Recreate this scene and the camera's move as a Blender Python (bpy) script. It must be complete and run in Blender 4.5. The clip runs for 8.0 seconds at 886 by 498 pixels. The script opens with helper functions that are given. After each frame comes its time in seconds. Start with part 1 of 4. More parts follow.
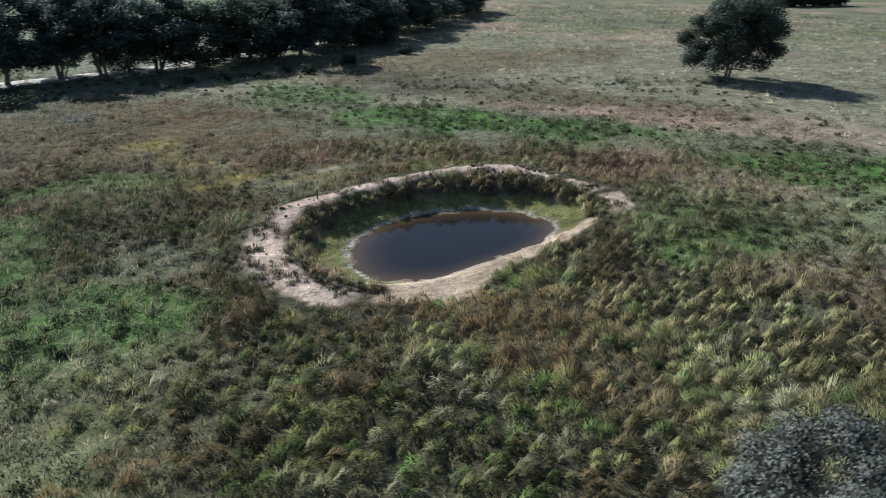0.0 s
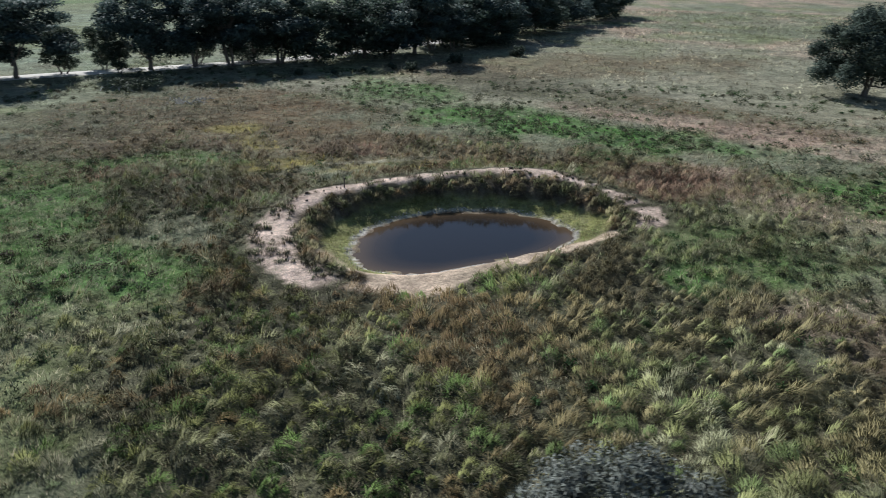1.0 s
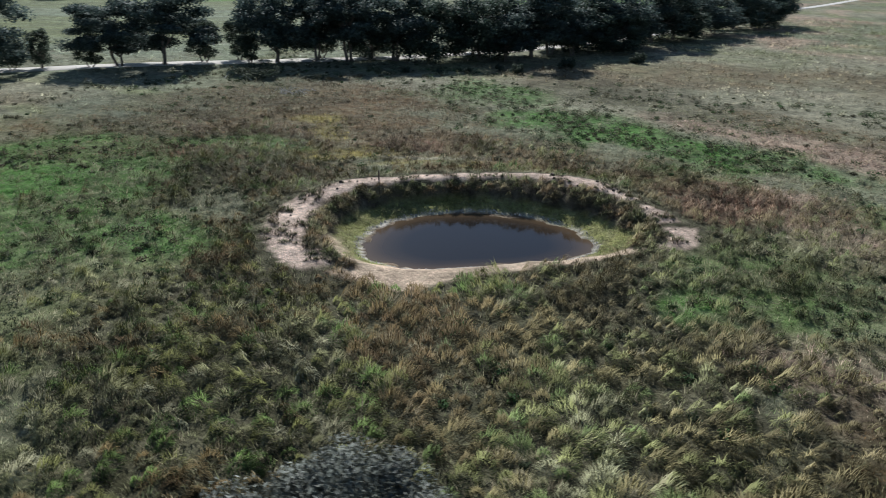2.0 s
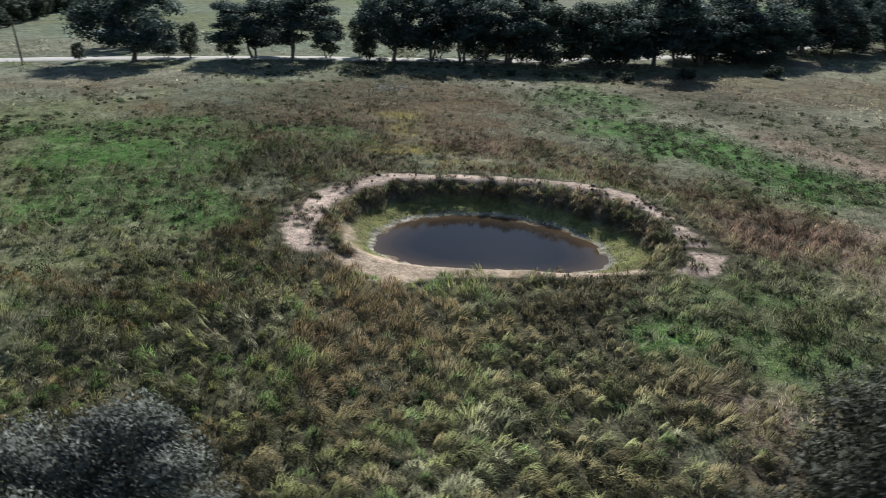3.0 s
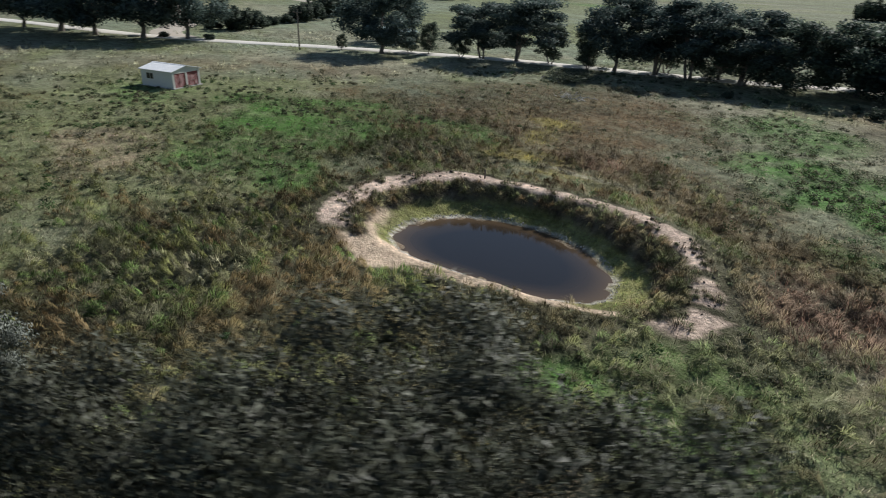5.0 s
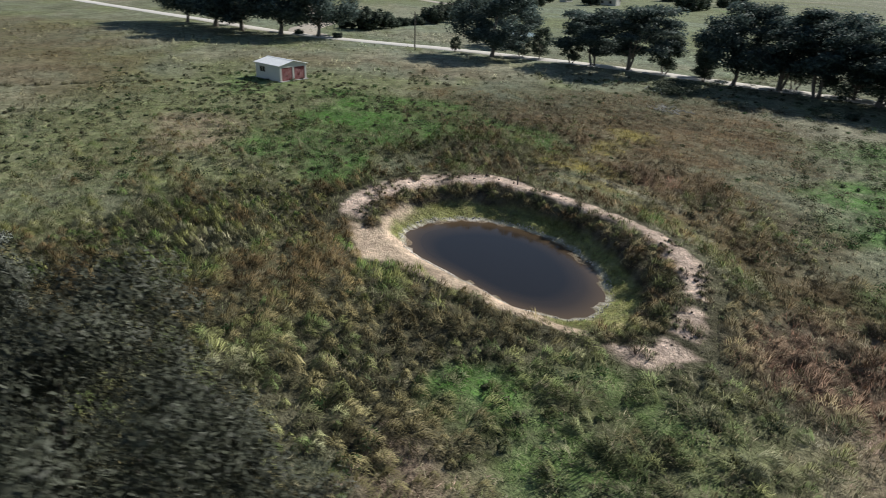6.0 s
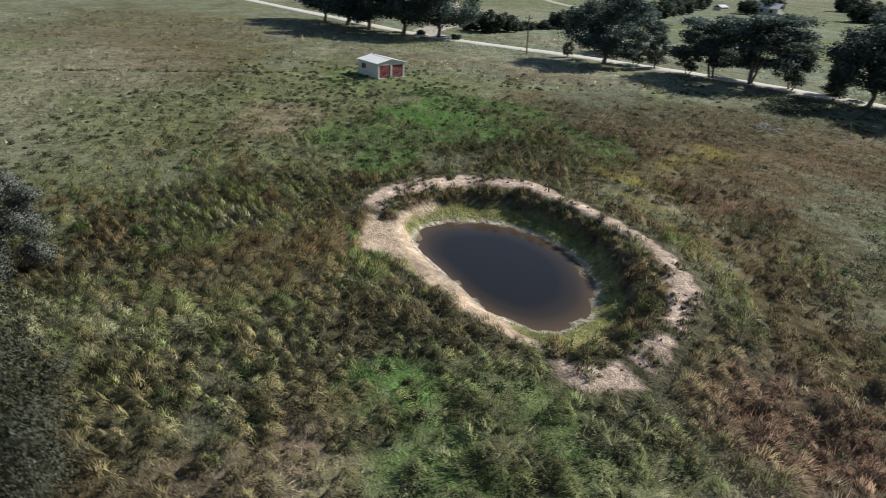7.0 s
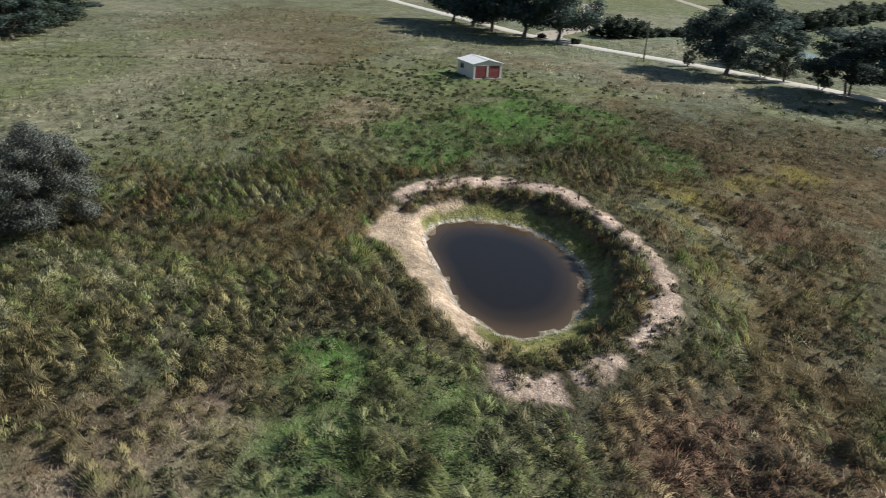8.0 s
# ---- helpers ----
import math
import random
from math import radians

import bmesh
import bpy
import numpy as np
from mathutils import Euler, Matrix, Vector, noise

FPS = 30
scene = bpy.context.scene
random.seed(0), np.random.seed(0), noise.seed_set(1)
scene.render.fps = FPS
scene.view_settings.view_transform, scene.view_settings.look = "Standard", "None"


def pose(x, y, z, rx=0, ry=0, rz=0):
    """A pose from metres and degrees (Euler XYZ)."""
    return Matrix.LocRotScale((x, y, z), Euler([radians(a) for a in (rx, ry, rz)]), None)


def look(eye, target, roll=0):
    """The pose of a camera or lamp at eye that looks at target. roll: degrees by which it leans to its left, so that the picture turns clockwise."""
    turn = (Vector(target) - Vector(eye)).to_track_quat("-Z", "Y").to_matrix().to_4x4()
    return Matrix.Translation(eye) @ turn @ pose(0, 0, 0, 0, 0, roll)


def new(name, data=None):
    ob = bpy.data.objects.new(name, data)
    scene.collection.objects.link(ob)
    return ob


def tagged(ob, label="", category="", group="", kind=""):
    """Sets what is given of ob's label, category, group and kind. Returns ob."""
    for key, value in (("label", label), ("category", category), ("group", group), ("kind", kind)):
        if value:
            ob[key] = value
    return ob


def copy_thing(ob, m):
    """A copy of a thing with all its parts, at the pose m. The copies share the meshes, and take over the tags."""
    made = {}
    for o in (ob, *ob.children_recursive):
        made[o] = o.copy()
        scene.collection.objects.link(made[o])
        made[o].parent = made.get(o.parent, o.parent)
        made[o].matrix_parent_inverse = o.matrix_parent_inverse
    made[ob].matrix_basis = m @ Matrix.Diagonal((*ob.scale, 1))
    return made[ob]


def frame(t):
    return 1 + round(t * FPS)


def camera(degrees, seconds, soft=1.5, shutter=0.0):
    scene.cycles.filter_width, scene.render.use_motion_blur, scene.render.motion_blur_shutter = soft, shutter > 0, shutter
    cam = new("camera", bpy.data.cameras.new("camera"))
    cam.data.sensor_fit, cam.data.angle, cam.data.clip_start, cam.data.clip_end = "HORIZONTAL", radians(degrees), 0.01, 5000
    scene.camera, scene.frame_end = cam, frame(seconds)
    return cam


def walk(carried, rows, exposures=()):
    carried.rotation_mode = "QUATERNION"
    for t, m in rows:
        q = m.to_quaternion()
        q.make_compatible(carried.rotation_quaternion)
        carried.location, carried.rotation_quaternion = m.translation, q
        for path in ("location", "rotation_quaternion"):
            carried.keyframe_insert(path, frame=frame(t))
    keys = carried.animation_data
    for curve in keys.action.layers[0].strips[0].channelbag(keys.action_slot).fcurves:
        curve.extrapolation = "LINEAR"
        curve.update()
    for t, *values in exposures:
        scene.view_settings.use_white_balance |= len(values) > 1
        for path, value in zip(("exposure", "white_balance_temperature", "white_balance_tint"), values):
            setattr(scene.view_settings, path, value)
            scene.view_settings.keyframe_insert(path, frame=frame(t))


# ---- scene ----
cam = camera(71.3, 8.0, soft=0.9, shutter=0.4)
METRES, EYE, TILT, LEAN, TURN = 72.0, 17.0, 0.0, 0.0, 0.0
ROWS = [
    (0.0, 0.0, 0.0, 0.0, 0.24, -24.93, -0.52),
    (0.5, 0.0627, 0.0022, -0.0013, 7.21, -24.87, -0.65),
    (1.0, 0.1241, 0.0123, -0.0026, 14.11, -24.83, -0.8),
    (1.5, 0.1841, 0.0298, -0.0036, 21.2, -24.81, -0.93),
    (3.0, 0.3457, 0.1237, -0.0041, 42.74, -24.74, -1.38),
    (3.5, 0.3913, 0.1671, -0.0038, 49.79, -24.75, -1.5),
    (4.0, 0.4315, 0.2152, -0.0034, 56.63, -24.77, -1.66),
    (4.5, 0.4654, 0.2684, -0.0018, 63.84, -24.84, -1.85),
    (5.0, 0.4925, 0.3249, 0.0002, 70.78, -24.9, -1.98),
    (6.5, 0.532, 0.507, 0.007, 91.5, -25.2, -2.32),
    (7.0, 0.5301, 0.5693, 0.0078, 98.35, -25.31, -2.46),
    (7.5, 0.5208, 0.6308, 0.0086, 105.31, -25.47, -2.58),
    (8.0, 0.5049, 0.6907, 0.0094, 112.16, -25.63, -2.67),
]
EXPOSURE = 0.08
walk(cam, [(t, pose(0, 0, EYE, TILT, LEAN, TURN) @ pose(METRES * x, METRES * y, METRES * z, 90 + pitch, roll, yaw)) for t, x, y, z, yaw, pitch, roll in ROWS],
     [(0.0, EXPOSURE - 0.03, 5880, 10), (4.0, EXPOSURE - 0.12, 6180, 10), (8.0, EXPOSURE, 6500, 10)])

# ---- light: clear daylight, the sun beyond the pond ----
SUN_AZIMUTH, SUN_HEIGHT = 35.0, 36.0      # degrees to the left of +y, degrees up
sun_way = Vector((-math.sin(radians(SUN_AZIMUTH)) * math.cos(radians(SUN_HEIGHT)), math.cos(radians(SUN_AZIMUTH)) * math.cos(radians(SUN_HEIGHT)), math.sin(radians(SUN_HEIGHT))))
world = bpy.data.worlds.new("sky")
scene.world = world
world.use_nodes = True
sky = world.node_tree.nodes.new("ShaderNodeTexSky")
sky.sky_type, sky.sun_disc = "NISHITA", False
sky.sun_elevation, sky.sun_rotation = radians(SUN_HEIGHT), radians(-SUN_AZIMUTH)
sky.air_density, sky.dust_density = 1.0, 0.1
world.node_tree.nodes["Background"].inputs["Strength"].default_value = 0.074
world.node_tree.links.new(sky.outputs["Color"], world.node_tree.nodes["Background"].inputs["Color"])
sun = new("sun", bpy.data.lights.new("sun", "SUN"))
sun.data.energy, sun.data.angle, sun.data.color = 5.0, radians(0.5), (1.0, 0.965, 0.90)
sun.matrix_world = look(sun_way * 400, (0, 0, 0))

# ---- materials ----
def material(name, rough=0.8, metal=0.0):
    m = bpy.data.materials.new(name)
    m.use_nodes = True
    b = m.node_tree.nodes["Principled BSDF"]
    b.inputs["Roughness"].default_value, b.inputs["Metallic"].default_value = rough, metal
    return m, m.node_tree.nodes, m.node_tree.links, b


def mixed(n, l, a, b, factor, blend="MIX"):
    """A colour mix node; a, b and factor are sockets or values."""
    x = n.new("ShaderNodeMix")
    x.data_type, x.blend_type = "RGBA", blend
    for i, v in ((0, factor), (6, a), (7, b)):
        if isinstance(v, bpy.types.NodeSocket):
            l.new(v, x.inputs[i])
        else:
            x.inputs[i].default_value = v if i == 0 else (*v, 1.0)
    return x.outputs[2]


def noise_at(n, l, scale, detail=4.0, low=0.3, high=0.7, rough=0.6):
    """Noise in metres of the world, stretched to 0..1."""
    c = n.new("ShaderNodeTexCoord")
    t = n.new("ShaderNodeTexNoise")
    t.inputs["Scale"].default_value, t.inputs["Detail"].default_value, t.inputs["Roughness"].default_value = scale, detail, rough
    l.new(c.outputs["Object"], t.inputs["Vector"])
    r = n.new("ShaderNodeMapRange")
    r.inputs["From Min"].default_value, r.inputs["From Max"].default_value = low, high
    l.new(t.outputs["Fac"], r.inputs["Value"])
    return r.outputs["Result"]


def bump(n, l, b, height, strength, distance):
    u = n.new("ShaderNodeBump")
    u.inputs["Strength"].default_value, u.inputs["Distance"].default_value = strength, distance
    l.new(height, u.inputs["Height"])
    l.new(u.outputs["Normal"], b.inputs["Normal"])


def grained(name, one, two, scale, rough=0.8, metal=0.0, fine=0.0, relief=0.2, depth=0.02):
    """Two colours mingled at two scales, with a fine relief."""
    m, n, l, b = material(name, rough, metal)
    big = noise_at(n, l, scale)
    small = noise_at(n, l, fine or scale * 9, 5.0, 0.25, 0.75)
    c = mixed(n, l, one, two, big)
    dark = tuple(v * 0.62 for v in one)
    l.new(mixed(n, l, c, mixed(n, l, dark, two, small), 0.45), b.inputs["Base Color"])
    bump(n, l, b, small, relief, depth)
    return m


def tinted(name, rough, spread, through_light=0.0, scales=(), relief=0.0, gloss=0.3, straw=0.0):
    """Takes its colour from the mesh's own 'tint', varied leaf by leaf and by noise."""
    m, n, l, b = material(name, rough)
    b.inputs["Specular IOR Level"].default_value = gloss
    a = n.new("ShaderNodeAttribute")
    a.attribute_name = "tint"
    colour = a.outputs["Color"]
    if spread:
        g = n.new("ShaderNodeNewGeometry")
        r = n.new("ShaderNodeMapRange")
        r.inputs["To Min"].default_value, r.inputs["To Max"].default_value = 1 - spread, 1 + spread
        l.new(g.outputs["Random Per Island"], r.inputs["Value"])
        h = n.new("ShaderNodeHueSaturation")
        l.new(r.outputs["Result"], h.inputs["Value"])
        l.new(colour, h.inputs["Color"])
        colour = h.outputs["Color"]
    for k, (scale, low, high) in enumerate(scales):
        f = noise_at(n, l, scale, 5.0)
        r = n.new("ShaderNodeMapRange")
        r.inputs["To Min"].default_value, r.inputs["To Max"].default_value = low, high
        l.new(f, r.inputs["Value"])
        h = n.new("ShaderNodeHueSaturation")
        l.new(r.outputs["Result"], h.inputs["Value"])
        l.new(colour, h.inputs["Color"])
        colour = h.outputs["Color"]
    if straw:
        lie = mixed(n, l, (0.0, 0.0, 0.0), (straw, straw, straw), noise_at(n, l, 0.9, 6.0, 0.42, 0.68, 0.7))
        lie2 = mixed(n, l, (0.0, 0.0, 0.0), (straw, straw, straw), noise_at(n, l, 0.23, 7.0, 0.48, 0.66, 0.7))
        colour = mixed(n, l, colour, mixed(n, l, colour, (0.26, 0.24, 0.165), 0.6), lie)
        colour = mixed(n, l, colour, mixed(n, l, colour, (0.085, 0.085, 0.05), 0.6), lie2)
    l.new(colour, b.inputs["Base Color"])
    if relief:
        bump(n, l, b, noise_at(n, l, 5.0, 6.0), relief, 0.15)
    if through_light:
        t = n.new("ShaderNodeBsdfTranslucent")
        l.new(colour, t.inputs["Color"])
        x = n.new("ShaderNodeMixShader")
        x.inputs[0].default_value = through_light
        l.new(b.outputs[0], x.inputs[1])
        l.new(t.outputs[0], x.inputs[2])
        l.new(x.outputs[0], n["Material Output"].inputs["Surface"])
    return m


MAT_GROUND = tinted("soil_and_grass", 0.95, 0.0, 0.0, ((0.11, 0.75, 1.25), (0.45, 0.6, 1.4), (1.2, 0.7, 1.3), (2.6, 0.65, 1.35), (9.0, 0.74, 1.26), (30.0, 0.82, 1.18)), 0.55, 0.1, 0.65)
MAT_BLADE = tinted("grass_blade", 0.7, 0.10, 0.08, (), 0.0, 0.08)
MAT_LEAF = tinted("tree_leaf", 0.7, 0.35, 0.32, (), 0.0, 0.15)
MAT_LEAF_NEAR = tinted("glossy_leaf", 0.52, 0.4, 0.07, (), 0.0, 0.2)
MAT_BARK = grained("bark", (0.10, 0.08, 0.065), (0.24, 0.21, 0.18), 1.2, 0.9, relief=0.6, depth=0.05)
MAT_DEADWOOD = grained("dead_wood", (0.42, 0.40, 0.37), (0.62, 0.60, 0.56), 3.0, 0.85)
MAT_ROAD = grained("gravel_road", (0.64, 0.59, 0.52), (0.76, 0.72, 0.65), 0.25, 0.95, fine=3.0)
MAT_STONE = grained("stone", (0.44, 0.40, 0.35), (0.60, 0.56, 0.50), 4.0, 0.9)
MAT_CLOD = grained("dark_clod", (0.07, 0.055, 0.04), (0.13, 0.10, 0.075), 4.0, 0.95)

# ---- numbers and shapes shared by all things ----
def lattice(ix, iy, seed):
    h = (ix.astype(np.int64) * 374761393 + iy.astype(np.int64) * 668265263 + seed * 974711) & 0x7FFFFFFF
    h = ((h ^ (h >> 13)) * 1274126177) & 0x7FFFFFFF
    return ((h ^ (h >> 16)) & 0xFFFF) / 65535.0


def rough_field(x, y, size, seed=0, octaves=3):
    """Smooth random values of about -1..1 over the plan, with lumps of the given size in metres."""
    total, weight, out = 0.0, 1.0, np.zeros_like(x, dtype=float)
    for k in range(octaves):
        u, v = x / size * 2 ** k + 1000.0, y / size * 2 ** k + 1000.0
        i, j = np.floor(u), np.floor(v)
        a, b = u - i, v - j
        a, b = a * a * (3 - 2 * a), b * b * (3 - 2 * b)
        s = seed + 31 * k
        low = lattice(i, j, s) * (1 - a) + lattice(i + 1, j, s) * a
        high = lattice(i, j + 1, s) * (1 - a) + lattice(i + 1, j + 1, s) * a
        out += weight * (low * (1 - b) + high * b)
        total += weight
        weight *= 0.5
    return (out / total - 0.5) * 2.6


def ramp(v, a, b):
    t = np.clip((v - a) / (b - a), 0, 1)
    return t * t * (3 - 2 * t)


# The dam: radii from its middle every 22.5 degrees, from +x towards +y.
DAM = (1.0, 40.0)
WATER_LEVEL = -1.05
R_WATER = [5.95, 7.9, 7.8, 6.8, 6.0, 5.75, 5.8, 6.4, 7.15, 7.75, 8.05, 6.4, 4.6, 3.75, 3.75, 4.4]
R_FOOT = [7.3, 10.4, 9.9, 8.5, 7.5, 7.3, 7.5, 8.5, 9.4, 10.0, 9.7, 8.2, 6.3, 5.0, 4.8, 5.2]
R_CREST = [8.6, 13.9, 12.8, 11.7, 10.2, 9.4, 9.4, 10.4, 12.3, 13.2, 12.9, 11.1, 8.9, 6.7, 6.2, 6.6]
H_CREST = [-0.1, 0.1, 0.65, 1.15, 1.1, 0.95, 0.9, 0.9, 0.85, 0.5, 0.25, -0.25, -0.3, -0.2, -0.2, -0.15]
W_PATH = [0.3, 0.85, 0.62, 0.74, 0.55, 0.52, 0.52, 0.6, 0.85, 1.1, 1.0, 0.8, 0.4, 0.3, 0.3, 0.3]


def round_table(values, angle):
    """The table's value at an angle in degrees, smooth all the way round."""
    v = np.array(values)
    u = np.mod(angle, 360.0) / 360.0 * len(v)
    i = np.floor(u).astype(int)
    t = u - i
    p = [v[(i + k) % len(v)] for k in (-1, 0, 1, 2)]
    return p[1] + 0.5 * t * (p[2] - p[0] + t * (2 * p[0] - 5 * p[1] + 4 * p[2] - p[3] + t * (3 * (p[1] - p[2]) + p[3] - p[0])))


def dam_at(x, y):
    """Angle and distance from the dam's middle, and its radii there."""
    dx, dy = x - DAM[0], y - DAM[1]
    angle, r = np.degrees(np.arctan2(dy, dx)) % 360.0, np.hypot(dx, dy)
    near = r < 40
    wob = np.where(near, rough_field(x, y, 1.6, 5, 2), 0)
    r = r + 0.16 * wob * ramp(r, 2, 6)
    return angle, r, [round_table(t, angle) for t in (R_WATER, R_FOOT, R_CREST, H_CREST, W_PATH)]


def height(x, y):
    x, y = np.asarray(x, float), np.asarray(y, float)
    angle, r, (rw, rf, rc, hc, wp) = dam_at(x, y)
    d = np.hypot(x - 2, y - 38)
    land = (0.16 * rough_field(x, y, 6.0, 1, 2) + 0.10 * rough_field(x, y, 1.4, 2, 2)) * (1 - ramp(d, 45, 75)) - 0.06
    land = land - 0.10 * ramp(y, 36, 24) * (d < 60)
    inner, outer = rc - wp * 0.8, rc + wp * 0.8
    z = np.where(r < rw, WATER_LEVEL - 0.9 * ramp(rw - r, 0, 4.0),
        np.where(r < rf, WATER_LEVEL + 0.62 * (r - rw) / np.maximum(rf - rw, 0.3),
        np.where(r < inner, WATER_LEVEL + 0.62 + (hc - WATER_LEVEL - 0.62) * (0.25 * np.clip((r - rf) / 0.4, 0, 1) + 0.75 * np.clip((r - rf) / np.maximum(inner - rf, 0.3), 0, 1)),
        np.where(r < outer, hc, hc + (land - hc) * ramp(r, outer, outer + 4.5)))))
    return z + np.where(r < outer + 2, 0.05 * rough_field(x, y, 0.7, 3, 2), 0)


# Grounds of different growth: kind, middle, half sizes, turn in degrees.
COLOUR = {
    # olive: dead thatch, coloured darker to stand in for shade between tussocks
    "olive": (0.058, 0.054, 0.029), "green": (0.072, 0.19, 0.03), "brown": (0.115, 0.074, 0.034), "yellow": (0.24, 0.20, 0.055),
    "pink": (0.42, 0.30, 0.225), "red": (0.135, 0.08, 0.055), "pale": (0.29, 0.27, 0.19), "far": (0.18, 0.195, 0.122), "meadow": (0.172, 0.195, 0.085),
    # beyond: pasture past the road, distance haze put into its paler colour
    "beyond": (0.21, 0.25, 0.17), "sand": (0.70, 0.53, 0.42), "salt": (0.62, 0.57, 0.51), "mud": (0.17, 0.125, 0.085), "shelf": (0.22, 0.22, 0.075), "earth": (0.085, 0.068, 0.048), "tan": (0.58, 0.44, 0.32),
}
PATCHES = [
    ("meadow", -30, -14, 46, 30, 40, 0.75), ("pale", -60, -24, 36, 10, 42, 0.6), ("brown", -66, -22, 34, 10, 42, 0.22), ("brown", -28, 13, 7, 5, 20, 0.7), ("brown", -19, 7, 6, 4, 40, 0.5), ("meadow", -45, 22, 42, 26, 15, 0.8), ("brown", -95, -42, 60, 27, 30, 0.5), ("brown", -80, -20, 30, 6, 30, 0.2), ("pale", -16, -14, 16, 9, 30, 0.55), ("pale", -50, -30, 26, 10, 40, 0.5), ("pale", -80, 40, 34, 14, 70, 0.7), ("brown", -75, 30, 10, 26, -20, 0.5), ("meadow", -30, 8, 16, 16, 0, 0.6),
    ("brown", -30, 67, 17, 23, 25, 0.97), ("brown", -14, 56, 14, 7, 30, 0.85), ("brown", -44, 48, 18, 9, 50, 0.7), ("brown", -16, 44, 5, 10, 10, 0.6), ("pale", 10, 130, 60, 50, 0, 0.35), ("olive", -2, 100, 24, 10, 35, 0.75), ("pale", -22, 96, 10, 2.6, 55, 0.7), ("far", 40, 110, 50, 30, 0, 0.7), ("pale", 50, 120, 60, 45, 0, 0.5), ("pale", 22, 93, 34, 7, -18, 0.4),
    ("brown", 2, 120, 40, 14, 30, 0.6), ("pink", 30, 75.5, 28, 6, -21, 0.95), ("pink", 18.5, 57, 7.5, 4, -10, 0.85), ("pink", 45, 68, 12, 5, -20, 0.8), ("pink", 27, 49.5, 6, 3.5, -20, 0.6), ("pale", 60, 70, 22, 14, 0, 0.6),
    ("green", -20, 85, 13, 9, -10, 0.6), ("green", -4, 75, 9, 8, -20, 0.9), ("green", 12, 71, 13, 5, -14, 0.85), ("green", 37, 53, 12, 6.5, -10, 0.9), ("green", 33, 43, 8, 4, 10, 0.6), ("green", 27, 42, 6, 4, 0, 0.6),
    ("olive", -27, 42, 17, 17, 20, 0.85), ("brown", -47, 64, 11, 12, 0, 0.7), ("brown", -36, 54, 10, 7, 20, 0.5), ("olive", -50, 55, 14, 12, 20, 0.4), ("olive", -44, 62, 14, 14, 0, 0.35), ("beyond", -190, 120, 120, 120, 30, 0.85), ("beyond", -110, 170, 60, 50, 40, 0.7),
    ("meadow", -18, 27.5, 6.5, 5.5, -10, 0.9), ("green", -17, 28.5, 5, 3, -10, 0.95), ("pale", -20.5, 21, 4.5, 8, 0, 0.25), ("green", -33, 33, 9, 5, 20, 0.4), ("meadow", -50, 30, 16, 9, 30, 0.6), ("green", -41, 33, 13, 8, 30, 0.75), ("green", -33, 27, 8, 5, 20, 0.7), ("green", -24, 22, 7, 5, 40, 0.6), ("green", -58, 14, 8, 5, 0, 0.4),
    ("pink", -29, 12, 8, 5, 20, 0.4), ("red", -34, 44, 12, 3.5, 50, 0.3), ("yellow", -17.5, 51, 6.5, 3.4, 40, 0.75), ("yellow", -17.3, 50.6, 2.4, 1.8, 0, 0.95), ("yellow", -29.5, 61, 3.8, 2.4, 20, 0.95), ("yellow", -24, 56, 5, 1.8, -40, 0.55), ("green", -28, 49, 6, 2.6, 20, 0.65), ("yellow", -13, 50, 5, 1.6, 45, 0.5),
    ("red", -13.5, 57, 5.5, 2.8, 20, 0.7), ("brown", -3, 60, 13, 5, 5, 0.7), ("red", 15.0, 53.8, 4.8, 4.2, 10, 0.9), ("red", 20.5, 55, 4, 3, 10, 0.5), ("brown", 10, 58, 7, 3, 10, 0.6), ("pink", 24, 32, 5.5, 4, 0, 0.5), ("green", 16, 36, 1.9, 2.3, 20, 0.9), ("green", 22, 39.5, 2.6, 2.2, 0, 0.8), ("meadow", 19.5, 41, 7, 5, 20, 0.2), ("green", 19, 39, 4, 3, 0, 0.2), ("green", 21, 39.5, 3, 2.4, 20, 0.6), ("meadow", 17.0, 44.5, 4.5, 3, 0, 0.5), ("green", 17.5, 43.5, 2.4, 1.8, 0, 0.6),
    ("yellow", -4, 54, 11, 3.5, 15, 0.35), ("pale", -10.5, 53.5, 8, 0.8, 25, 0.9), ("pink", 24, 52, 5, 3, 0, 0.5), ("meadow", 24, 44, 8, 8, 0, 0.4), ("pale", 33, 40, 8, 10, 0, 0.45), ("olive", 18, 35, 2.2, 1.6, 30, 0.6), ("olive", 20, 42, 2.4, 1.4, 10, 0.6), ("brown", 25, 29, 3.5, 3.5, 0, 0.5), ("olive", 2, 60, 7, 4, 10, 0.6), ("olive", -6, 62, 6, 5, 10, 0.6), ("green", 12, 62, 5, 2, 0, 0.4), ("brown", 4, 57, 9, 3, 10, 0.5),
    ("pale", 9.5, 15.2, 4.0, 2.2, -20, 0.8), ("olive", 6, 92, 24, 8, -30, 0.6), ("brown", 22, 86, 16, 5, -35, 0.4),
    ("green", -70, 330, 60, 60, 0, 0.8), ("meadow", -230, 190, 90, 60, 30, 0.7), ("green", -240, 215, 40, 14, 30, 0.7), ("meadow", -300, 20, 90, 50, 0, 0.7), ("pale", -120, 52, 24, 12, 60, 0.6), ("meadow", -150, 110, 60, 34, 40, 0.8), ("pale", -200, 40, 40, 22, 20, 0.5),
]


def blot(x, y, cx, cy, rx, ry, turn):
    a = radians(turn)
    u, v = (x - cx) * math.cos(a) + (y - cy) * math.sin(a), -(x - cx) * math.sin(a) + (y - cy) * math.cos(a)
    d = np.hypot(u / rx, v / ry)
    return d


